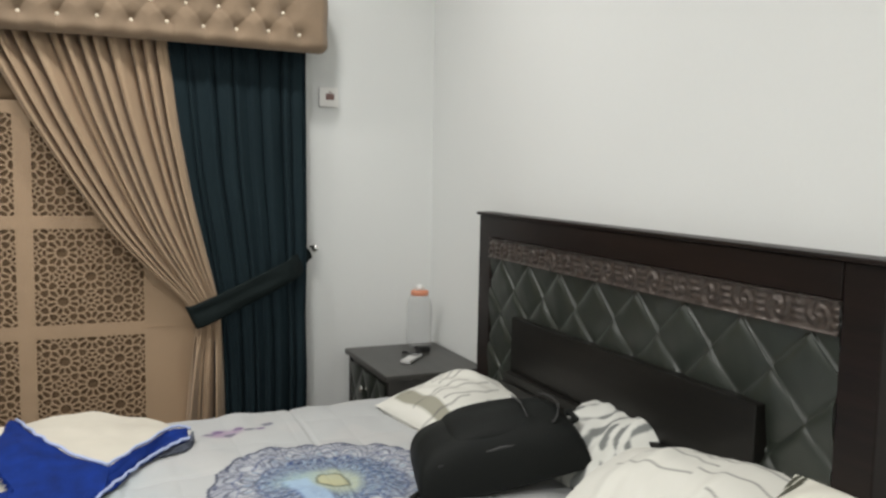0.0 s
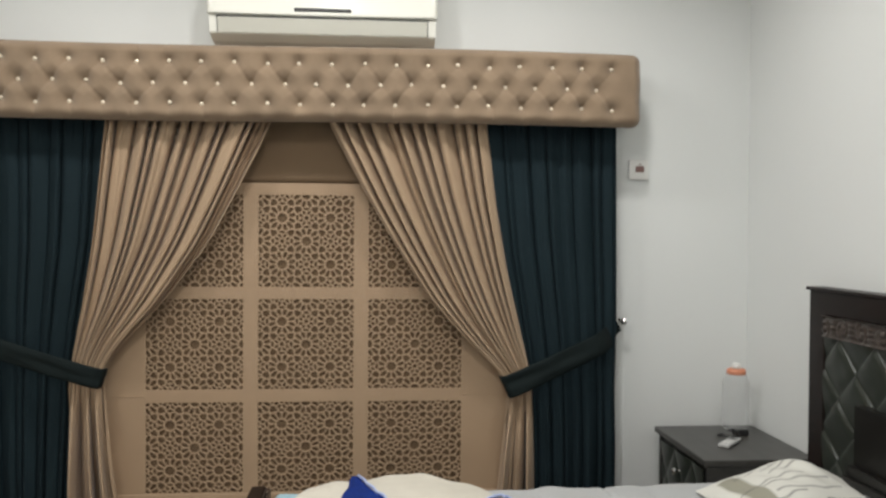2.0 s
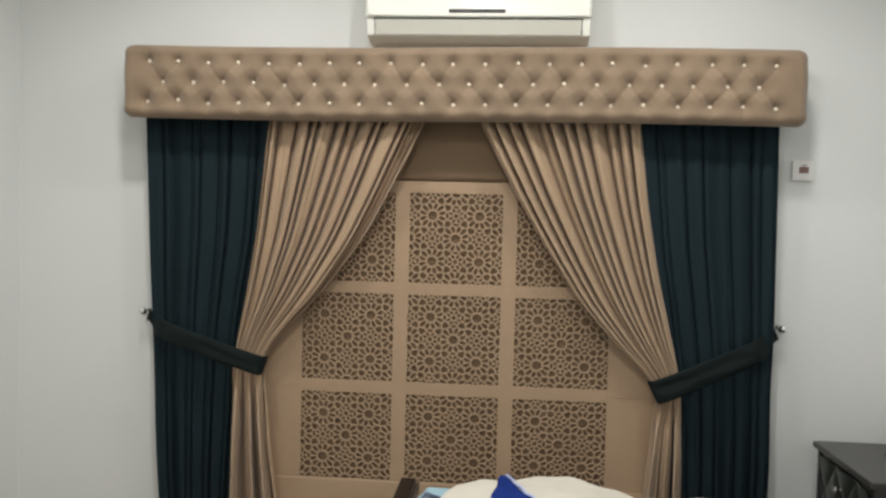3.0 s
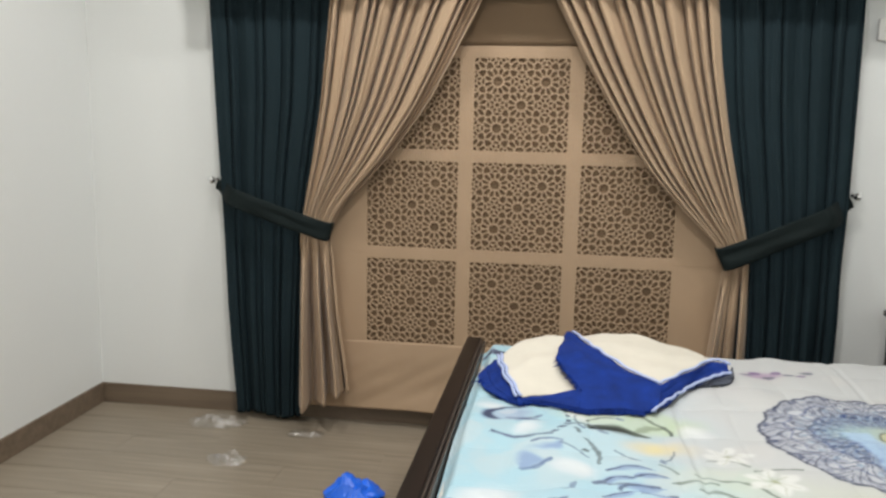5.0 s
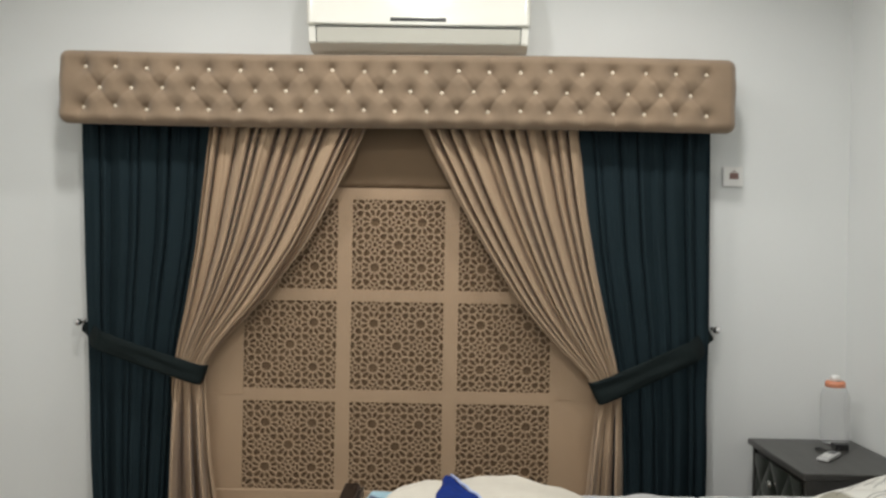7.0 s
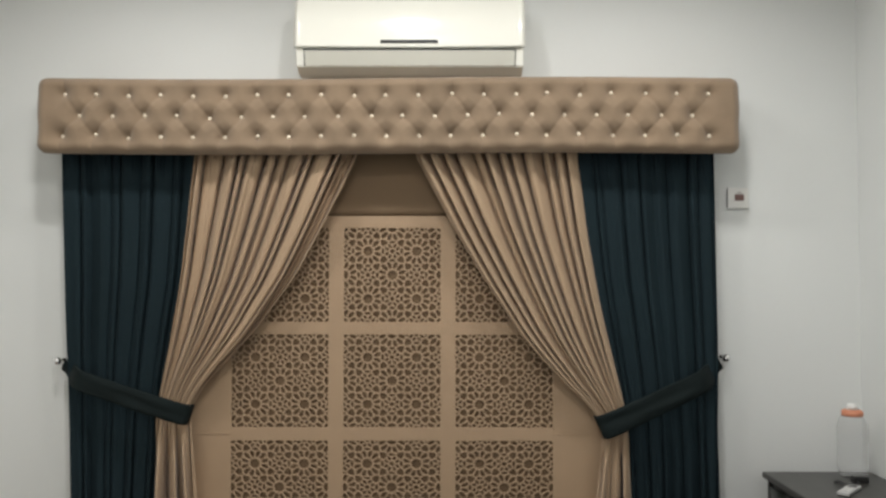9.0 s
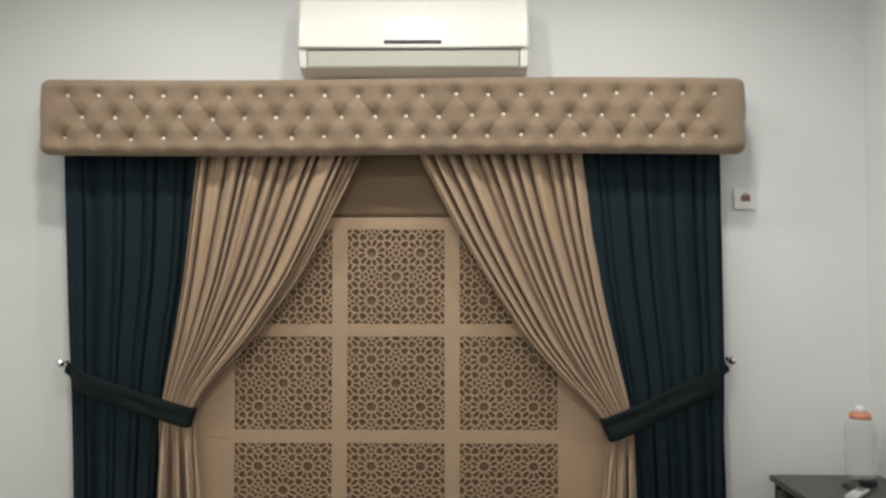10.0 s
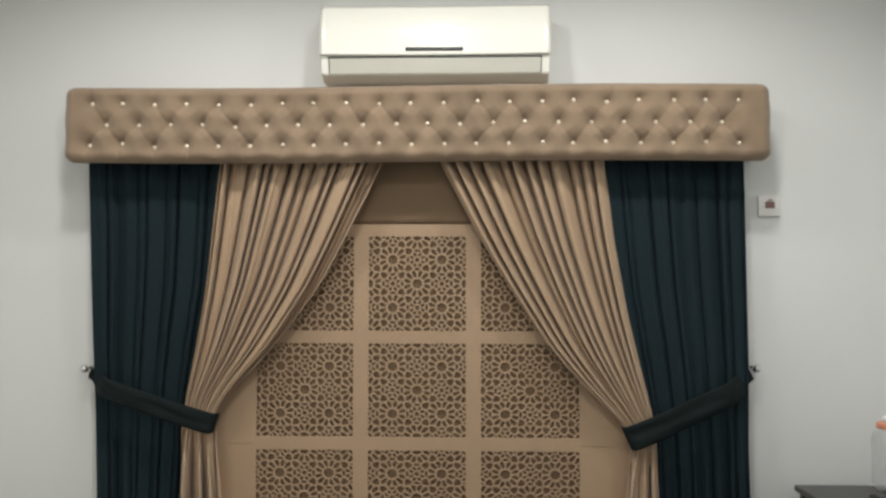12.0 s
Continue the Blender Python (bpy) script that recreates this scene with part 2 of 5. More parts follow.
def smoothstep(a, b, x):
    t = np.clip((x - a) / (b - a), 0, 1)
    return t * t * (3 - 2 * t)


def ripple(x, y, seed, scale=1.0):
    """Soft smooth noise of two coordinates, about -1 to 1, from a few waves."""
    rs = np.random.RandomState(seed)
    s = 0
    for k in range(7):
        a, f, p = rs.uniform(0, 2 * np.pi), scale * rs.uniform(0.6, 2.6), rs.uniform(0, 6.28)
        s = s + np.sin(f * (np.cos(a) * x + np.sin(a) * y) + p) / 3.0
    return s


def tube(points, r, n=8):
    """A round cord along a line of places."""
    bm = bmesh.new()
    pts = [Vector(p) for p in points]
    rings = []
    for i, p in enumerate(pts):
        d = (pts[min(i + 1, len(pts) - 1)] - pts[max(i - 1, 0)]).normalized()
        u = d.orthogonal().normalized()
        v = d.cross(u)
        if rings:
            ref = rings[-1][0].co - pts[i - 1]
            u = (ref - d * ref.dot(d)).normalized()
            v = d.cross(u)
        rings.append([bm.verts.new(p + r * (math.cos(2 * math.pi * k / n) * u + math.sin(2 * math.pi * k / n) * v)) for k in range(n)])
    for a, b in zip(rings, rings[1:]):
        for k in range(n):
            bm.faces.new((a[k], a[(k + 1) % n], b[(k + 1) % n], b[k]))
    bm.faces.new(rings[0][::-1])
    bm.faces.new(rings[-1])
    return bm


# ---- the room ----
def structure(name, bm, mat, label, category):
    return solo(name, bm, mat, label, category, kind="structure")


structure("wall_north", boxed(XL - 0.15, XR + 0.15, 0.0, 0.15, -0.1, ZC), PAINT, "white painted wall behind the curtained window", "wall")
structure("wall_east", boxed(XR, XR + 0.15, YB - 0.15, 0.0, -0.1, ZC), PAINT, "white painted wall behind the headboard", "wall")
structure("wall_west", boxed(XL - 0.15, XL, YB - 0.15, 0.0, -0.1, ZC), PAINT, "white painted bare side wall", "wall")
structure("wall_south", boxed(XL, XR, YB - 0.15, YB, -0.1, ZC), PAINT, "white painted plain back wall", "wall")
structure("ceiling", boxed(XL - 0.15, XR + 0.15, YB - 0.15, 0.15, ZC, ZC + 0.12), CEIL, "white painted flat ceiling", "ceiling")
floor = structure("floor", boxed(XL, XR, YB, 0.0, -0.1, -0.002), JOINT, "brown wood-look plank floor", "floor")
structure("baseboard_north_left", boxed(XL + 0.012, -0.4, -0.012, 0.0, 0.0, 0.104, bevel=0.002), SKIRT, "brown wood-look skirting under the window wall", "baseboard")
structure("baseboard_north_right", boxed(-0.4, XR, -0.012, 0.0, 0.0, 0.104, bevel=0.002), SKIRT, "brown wood-look skirting under the window wall", "baseboard")
structure("baseboard_west", boxed(XL, XL + 0.012, YB, 0.0, 0.0, 0.104, bevel=0.002), SKIRT, "brown wood-look skirting along the side wall", "baseboard")

# unseen fittings, one at each lamp, the added fill lamps included
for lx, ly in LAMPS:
    d = thing("ceiling_downlight", (lx, ly, ZC), "small round recessed white ceiling downlight, unseen, three of six added as fill", "ceiling lamp", group="ceiling downlights")
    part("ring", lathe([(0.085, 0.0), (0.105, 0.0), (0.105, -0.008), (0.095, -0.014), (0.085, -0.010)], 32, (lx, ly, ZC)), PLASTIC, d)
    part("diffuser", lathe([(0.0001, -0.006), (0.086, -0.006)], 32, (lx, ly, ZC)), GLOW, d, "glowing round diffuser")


# ---- window dressing ----
def pelmet():
    """Tufted velvet pelmet box with pearl buttons."""
    x0, x1, z0, z1, d = -1.500, 1.487, 2.082, 2.407, 0.262
    t = thing("curtain_pelmet", ((x0 + x1) / 2, 0, z0), "taupe velvet pelmet, button-tufted, above the curtains", "pelmet")
    rows = [(21, -1.382, z1 - 0.075), (20, -1.313, z1 - 0.165), (21, -1.382, z0 + 0.074)]
    step = 0.1370
    rs = np.random.RandomState(4)
    B = [(bx + k * step + rs.normal(0, 0.003), bz + rs.normal(0, 0.003)) for n, bx, bz in rows for k in range(n)]
    nx, nz = 560, 64
    X, Z = np.meshgrid(np.linspace(x0, x1, nx), np.linspace(z0, z1, nz))
    D = np.full(X.shape, 9.0)
    for bx, bz in B:
        D = np.minimum(D, np.hypot(X - bx, Z - bz))
    H = 0.040 * (1 - np.exp(-(D / 0.030) ** 1.15))
    # folds between neighbouring buttons
    crease = np.zeros(X.shape)
    for i, (ax, az) in enumerate(B):
        for bx, bz in B[i + 1:]:
            if abs(bx - ax) < 0.09 and 0.05 < abs(bz - az) < 0.12:
                L = math.hypot(bx - ax, bz - az)
                u = ((X - ax) * (bx - ax) + (Z - az) * (bz - az)) / L
                v = ((X - ax) * (bz - az) - (Z - az) * (bx - ax)) / L
                wob = 0.004 * np.sin(u / L * 3.1 + i)
                g = np.exp(-((v + wob) / 0.008) ** 2) * (u > 0) * (u < L)
                crease = np.maximum(crease, g * rs.uniform(0.0, 0.5))
    for bx, bz in B:                        # short vertical tucks to the edges
        if bz > 2.3 or bz < 2.2:
            up = (Z > bz) if bz > 2.3 else (Z < bz)
            crease = np.maximum(crease, up * np.exp(-((X - bx + 0.01 * rs.normal()) / 0.007) ** 2) * rs.uniform(0.1, 0.55))
    H -= 0.012 * crease
    H += 0.003 * ripple(X, Z, 5, 18.0)
    e = np.minimum.reduce([X - x0, x1 - X, Z - z0, z1 - Z])
    r = 0.024
    H *= 0.5 + 0.5 * smoothstep(0, 0.04, e)
    back = r - np.sqrt(np.maximum(0, r * r - (r - np.minimum(e, r)) ** 2))
    Y = -(d - 0.036) - H + back
    zs = Z + 0.005 * np.sin(X * 2.3)
    rc = 0.045                             # rounded corners
    ex, ez = np.minimum(X - x0, x1 - X), np.minimum(Z - z0, z1 - Z)
    ca, cb = np.clip(1 - ex / rc, 0, 1), np.clip(1 - ez / rc, 0, 1)
    pull = np.where((ca > 0) & (cb > 0), 1 - np.maximum(ca, cb) / np.maximum(np.hypot(ca, cb), 1e-6), 0.0)
    Xr = X + np.where(X < 0, 1, -1) * ca * pull * rc
    zs = zs + np.where(Z < (z0 + z1) / 2, 1, -1) * cb * pull * rc
    Xr = Xr + 0.0015 * np.sin(Z * 38) * smoothstep(0.1, 0.0, ex) * np.where(X < 0, 1, -1)
    P = np.stack([Xr, Y, zs], -1)
    part("tufted_front", sheet("tufted_front", P, VELVET), VELVET, t)
    body = bmesh.new()
    box(body, x0 + 0.003, x0 + 0.02, -(d - 0.050), 0, z0 + 0.035, z1 - 0.012, 0.004)
    box(body, x1 - 0.02, x1 - 0.003, -(d - 0.050), 0, z0 + 0.035, z1 - 0.012, 0.004)
    box(body, x0 + 0.02, x1 - 0.02, -(d - 0.05), 0, z1 - 0.026, z1 - 0.012)
    box(body, x0 + 0.02, x1 - 0.02, -(d - 0.055), -(d - 0.070), z0 + 0.010, z1 - 0.026)
    part("box", body, VELVET, t)
    stud = mesh_of("button", lathe([(0.0095, 0.0), (0.0095, 0.003), (0.007, 0.008), (0.0001, 0.010)], 12, turn=pose(0, 0, 0, 90)), GOLD, True)
    for bx, bz in B:
        j = int(np.argmin(abs(X[0] - bx)))
        i = int(np.argmin(abs(Z[:, 0] - bz)))
        o = part("button", stud, GOLD, t)
        o.location = (bx, float(P[i, j, 1]) - 0.003, float(zs[i, j]))


pelmet()

TOP = 2.13


def fold_wave(u, n, seed, sharp=0.35):
    """Uneven pleats across 0..1: a wave between -1 and 1."""
    rs = np.random.RandomState(seed)
    w = u + sum(rs.uniform(-0.015, 0.015) * np.sin(2 * np.pi * k * u + rs.uniform(0, 6.28)) for k in range(2, 8))
    a = 0.95 + 0.24 * np.sin(2 * np.pi * 2.3 * u + seed) + 0.20 * np.sin(2 * np.pi * 5.1 * u + 2 * seed)
    ridge = np.abs(np.sin(np.pi * n * w + 0.25 * np.sin(5 * w * np.pi + seed))) ** (0.60 + sharp * 0.4)
    return a * (1.9 * ridge - 0.95 + 0.12 * np.sin(2 * np.pi * 1.5 * n * w + seed))


def curtain(name, outer, inner, base, n, seed, mat, label, tie_z, tie_amp, amp, side, hem=None):
    """A pleated curtain hung between two edge lines given as functions of z."""
    t = thing("curtain", (outer(1.0), -0.12, 0.03), label, "curtain", group="curtains")
    nu, nv = 260, 110
    U, V = np.meshgrid(np.linspace(0, 1, nu), np.linspace(0, 1, nv))
    zlow = hem(U) if hem else 0.035 + 0.01 * np.sin(7 * U)
    Z = TOP + (zlow - TOP) * V
    xo, xi = outer(Z), inner(Z)
    X = xo + (xi - xo) * U
    dz = Z - tie_z
    near = np.exp(-(dz / 0.22) ** 2)
    A = amp * (1 - near) + tie_amp * near
    A = A * (1 + (0.5 if hem else 0.25) * smoothstep(-0.1, -0.45, dz))
    A = A * (0.75 + 0.25 * smoothstep(0.0, 0.09, TOP - Z))
    W = fold_wave(U, n, seed)
    low = smoothstep(tie_z - 0.03, tie_z - 0.20, Z) if hem else 0.0
    W = W * (1 - low) + low * 1.25 * fold_wave(U, 3.3, seed + 2, 0.2)
    fine = fold_wave(U + 0.03 * np.sin(3 * Z), 2.3 * n, seed + 9, 0.1)
    Y = base - A * W - 0.12 * A * fine * (0.3 + near)
    X = X + side * 0.30 * A * W * smoothstep(0.0, 0.05, U) * smoothstep(1.0, 0.95, U)      # pleats lean over
    Y = Y + 0.006 * ripple(X * 6, Z * 3, seed + 3)
    head = smoothstep(TOP - 0.16, TOP - 0.10, Z)
    Y = Y + head * 0.004 * fold_wave(U, 3 * n, seed + 5, 0.0)
    P = np.stack([X, Y, Z], -1)
    if side < 0:
        P = P[:, ::-1]
    part("cloth", sheet(name, P, mat, thick=0.0022), mat, t)
    return t


def line(*pts):
    """A smooth edge through (z, x) pairs."""
    zs = np.array([p[0] for p in pts][::-1], float)
    xs = np.array([p[1] for p in pts][::-1], float)

    def f(z):
        z = np.asarray(z, float)
        s = 0
        for k, w in ((-0.06, 0.25), (0.0, 0.5), (0.06, 0.25)):
            s = s + w * np.interp(z + k, zs, xs)
        return s if s.ndim else float(s)
    return f


# edges from the top down
L_OUT = line((2.13, -0.847), (1.55, -0.905), (1.30, -0.945), (1.10, -0.985), (1.0, -1.005), (0.92, -1.012), (0.6, -1.03), (0.05, -1.045))
L_IN = line((2.13, -0.12), (2.0, -0.18), (1.75, -0.305), (1.55, -0.415), (1.30, -0.600), (1.12, -0.775), (1.03, -0.845), (0.95, -0.862), (0.85, -0.85), (0.6, -0.82), (0.34, -0.78), (0.1, -0.75))
R_IN = line((2.13, 0.09), (2.0, 0.155), (1.75, 0.29), (1.55, 0.41), (1.30, 0.575), (1.10, 0.755), (0.99, 0.878), (0.92, 0.922), (0.85, 0.915), (0.6, 0.885), (0.34, 0.86), (0.1, 0.85))
R_OUT = line((2.13, 0.822), (1.75, 0.865), (1.45, 0.915), (1.2, 0.970), (1.02, 1.012), (0.9, 1.03), (0.6, 1.045), (0.05, 1.06))
DL_OUT = line((2.13, -1.449), (1.17, -1.408), (0.6, -1.380), (0.05, -1.345))
DL_IN = line((2.13, -0.83), (1.55, -0.87), (1.10, -0.95), (0.92, -0.97), (0.05, -1.015))
DR_OUT = line((2.13, 1.418), (1.55, 1.420), (1.17, 1.424), (0.9, 1.418), (0.6, 1.425), (0.05, 1.42))
DR_IN = line((2.13, 0.80), (1.55, 0.86), (1.02, 0.96), (0.9, 0.98), (0.05, 1.01))

curtain("beige_cloth", L_OUT, L_IN, -0.124, 12, 3, BEIGE, "beige pleated curtain gathered by a dark tie-back", 1.0, 0.024, 0.054, 1, hem=lambda u: 0.085 + 0.13 * u ** 1.1 + 0.008 * np.sin(11 * u))
curtain("beige_cloth", R_OUT, R_IN, -0.124, 12, 8, BEIGE, "beige pleated curtain gathered by a dark tie-back", 0.95, 0.024, 0.054, -1, hem=lambda u: 0.10 + 0.10 * u ** 1.3 + 0.012 * np.sin(15 * u))
curtain("teal_cloth", DL_OUT, DL_IN, -0.105, 9, 12, TEAL, "dark teal pleated curtain hanging to the floor", 1.05, 0.010, 0.014, 1)
curtain("teal_cloth", DR_OUT, DR_IN, -0.105, 9, 17, TEAL, "dark teal pleated curtain hanging to the floor", 1.05, 0.010, 0.014, -1)


def tieback(knob, tip, w_tip, side):
    """A cloth band from the wall knob round the front of the gathered curtain."""
    t = thing("curtain_tieback", (tip[0], -0.2, tip[1] - w_tip), "black-green cloth tie-back band round a gathered curtain", "tie-back", group="tie-backs")
    n, m = 70, 12
    u, v = np.meshgrid(np.linspace(0, 1, n), np.linspace(-1, 1, m))
    x = knob[0] + (tip[0] - knob[0]) * np.minimum(u / 0.9, 1.0)
    zc = knob[1] - 0.012 + (tip[1] - knob[1]) * np.minimum(u / 0.9, 1) ** 1.05 - 0.012 * np.sin(np.pi * np.minimum(u / 0.9, 1))
    w = 0.024 + (w_tip - 0.024) * smoothstep(0.0, 0.16, u) * (0.75 + 0.25 * u)
    w = w * (1 - 0.3 * smoothstep(0.90, 1.0, u))
    y = -0.055 - 0.140 * smoothstep(0.0, 0.22, u) - 0.018 * smoothstep(0.4, 0.9, u)
    wrap = smoothstep(0.86, 1.0, u)
    y = y + 0.10 * wrap ** 1.5
    x = x + np.sign(tip[0] - knob[0]) * 0.012 * np.sin(np.pi * wrap)
    y = y - 0.004 * ripple(x * 20, v * 3, 5) - 0.004 * (1 - v * v)
    a = math.atan2((tip[1] - knob[1]) * np.sign(tip[0] - knob[0]), abs(tip[0] - knob[0]))
    P = np.stack([x - v * w * math.sin(a), y, zc + v * w * math.cos(a)], -1)
    if side > 0:
        P = P[:, ::-1]
    part("band", sheet("band", P, TIE, thick=0.004), TIE, t)


tieback((-1.456, 1.178), (-0.858, 0.985), 0.046, -1)
tieback((1.456, 1.188), (0.903, 0.935), 0.054, 1)


def hook(x, z):
    t = thing("curtain_hook", (x, 0, z), "small chrome curtain tie-back knob on the wall", "curtain knob", group="tie-back knobs")
    turn = pose(0, 0, 0, 90)
    part("rosette", lathe([(0.011, 0.0), (0.011, 0.004), (0.007, 0.008)], 20, (x, 0, z), turn), CHROME, t, smooth=True)
    part("stem", lathe([(0.006, 0.004), (0.005, 0.045), (0.009, 0.052)], 14, (x, 0, z), turn), CHROME, t, smooth=True)
    part("ball", lathe([(0.0001, 0.048), (0.012, 0.052), (0.0185, 0.062), (0.019, 0.070), (0.0145, 0.080), (0.0001, 0.086)], 20, (x, 0, z), turn), CHROME, t, smooth=True)


hook(-1.475, 1.186)
hook(1.475, 1.203)


# ---- roman blind with cut-out squares ----
def lattice_mesh(w, h, bar, depth):
    """A square of twelve-petal rosettes: every opening is a cell of the plan, with a bar of even width round it."""
    sites = []
    for i in range(-1, 6):
        for j in range(-1, 6):
            cx, cy = i / 4, j / 4
            if (i - j) % 2 == 0:
                sites.append((cx, cy, 1.0))
                sites += [(cx + 0.158 * a, cy + 0.158 * b, 1.0) for a, b in ((1, 0), (0, 1), (-1, 0), (0, -1))]
                sites += [(cx + 0.112 * math.cos(radians(30 * k + 15)), cy + 0.112 * math.sin(radians(30 * k + 15)), 1.0) for k in range(12)]
            else:
                sites.append((cx, cy, 0.8))
                sites += [(cx + 0.060 * math.cos(radians(45 * k + 22.5)), cy + 0.060 * math.sin(radians(45 * k + 22.5)), 1.0) for k in range(8)]
    for i in range(-1, 6):
        for j in range(-1, 6):
            if (i - j) % 2 == 0:
                for sx, sy in ((1, 1), (1, -1)):
                    mx, my = i / 4 + sx * 0.125, j / 4 + sy * 0.125
                    for q in (-1, 1):
                        sites.append((mx - q * sy * 0.042, my + q * sx * 0.042, 1.0))
    S = np.array(sites)[:, :2]
    bm = bmesh.new()
    for n, (sx, sy) in enumerate(S):
        if not (-0.12 < sx < 1.12 and -0.12 < sy < 1.12):
            continue
        poly = [(0.0, 0.0), (1.0, 0.0), (1.0, 1.0), (0.0, 1.0)]
        d = np.hypot(S[:, 0] - sx, S[:, 1] - sy)
        for k in np.argsort(d)[1:26]:
            mx, my = (S[k] + (sx, sy)) / 2
            nx, ny = S[k] - (sx, sy)
            out = []
            for a, b in zip(poly, poly[1:] + poly[:1]):
                fa, fb = (a[0] - mx) * nx + (a[1] - my) * ny, (b[0] - mx) * nx + (b[1] - my) * ny
                if fa <= 0:
                    out.append(a)
                if fa * fb < 0:
                    q = fa / (fa - fb)
                    out.append((a[0] + q * (b[0] - a[0]), a[1] + q * (b[1] - a[1])))
            poly = out
            if not poly:
                break
        if len(poly) < 3:
            continue
        p = np.array(poly)
        keep = np.hypot(*(p - np.roll(p, 1, 0)).T) > 0.004
        p = p[keep]
        if len(p) < 3:
            continue
        area = 0.5 * abs(np.sum(p[:, 0] * np.roll(p[:, 1], -1) - p[:, 1] * np.roll(p[:, 0], -1)))
        mid = p.mean(0)
        ring = np.stack([p, (p + np.roll(p, -1, 0)) / 2], 1).reshape(-1, 2)
        r = np.hypot(*(ring - mid).T)
        shrink = np.clip((r - bar * np.where(np.arange(len(ring)) % 2 == 0, 1.35, 1.0)) / np.maximum(r, 1e-6), 0.12, 1)
        if area < 0.0006:
            shrink = shrink * 0.02
        hole = mid + (ring - mid) * shrink[:, None]
        for _ in range(2):
            hole = 0.56 * hole + 0.22 * (np.roll(hole, 1, 0) + np.roll(hole, -1, 0))
        va = [bm.verts.new((x * w, 0, y * h)) for x, y in ring]
        vb = [bm.verts.new((x * w, 0, y * h)) for x, y in hole]
        vc = [bm.verts.new((x * w, depth, y * h)) for x, y in hole]
        m = len(ring)
        for k in range(m):
            q = (k + 1) % m
            bm.faces.new((va[k], va[q], vb[q], vb[k]))
            bm.faces.new((vb[k], vb[q], vc[q], vc[k]))
    return mesh_of("lattice_panel", bm, BLIND)


def blind():
    t = thing("roman_blind", (0, -0.06, 0.08), "beige fabric blind with nine cut-out lattice squares", "blind")
    W, PX = 0.432, 0.4935
    xs = [-0.7045 + PX * k for k in range(3)]
    rows = [(1.357, 0.420), (0.895, 0.412), (0.430, 0.412)]
    y = -0.070
    me = lattice_mesh(W, 0.420, 0.0045, 0.006)
    for z, h in rows:
        for x in xs:
            o = part("lattice_panel", me, BLIND, t)
            o.location, o.scale = (x, y + 0.001, z), (1, 1, h / 0.42)
    top, left, right = 1.828, -1.00, 1.02
    vert = [(left, xs[0])] + [(xs[k] + W, xs[k + 1]) for k in range(2)] + [(xs[2] + W, right)]
    for a, b in vert:
        part("cloth_strip", boxed(a, b, y, y + 0.005, rows[2][0], top), BLIND, t)
    zb = [(rows[0][0] + rows[0][1], top), (rows[1][0] + rows[1][1], rows[0][0]), (rows[2][0] + rows[2][1], rows[1][0])]
    for z0, z1 in zb:
        for x in xs:
            part("cloth_strip", boxed(x, x + W, y, y + 0.005, z0, z1), BLIND, t)
    for z in (1.331, 0.868):
        part("fold_seam", boxed(left, xs[0], y - 0.0025, y, z - 0.0015, z + 0.0015), BLIND, t)
        part("fold_seam", boxed(xs[2] + W, right, y - 0.0025, y, z - 0.0015, z + 0.0015), BLIND, t)
    X, Z = np.meshgrid(np.linspace(left, right, 180), np.linspace(0.430, 0.085, 40))
    q = (0.43 - Z) / 0.345
    Y = y - 0.0005 - 0.012 * q - 0.010 * ripple(X * 5 + q * 3, q * 5 + 2 * X, 21) * q ** 1.2 - 0.003 * ripple(X * 16 + q * 9, q * 9, 23) * q ** 0.5
    Zs = Z + 0.012 * ripple(X * 4, X * 0, 22) * q ** 2
    part("loose_bottom", sheet("loose_bottom", np.stack([X, Y, Zs], -1)[::-1], BLIND, thick=0.003), BLIND, t)
    part("lining", boxed(left, right, -0.056, -0.052, 0.20, 2.12), LINING, t, "brown lining behind the cut-outs")
    # upper cloth in the dark lining brown, which also carries the pelmet's shade
    X, Z = np.meshgrid(np.linspace(left, right, 90), np.linspace(top + 0.004, 2.12, 12))
    part("shaded_upper_lining", sheet("shaded_upper_lining", np.stack([X, -0.064 + 0.003 * ripple(X * 5, Z * 8, 31), Z], -1), LINING, thick=0.002), LINING, t)


blind()


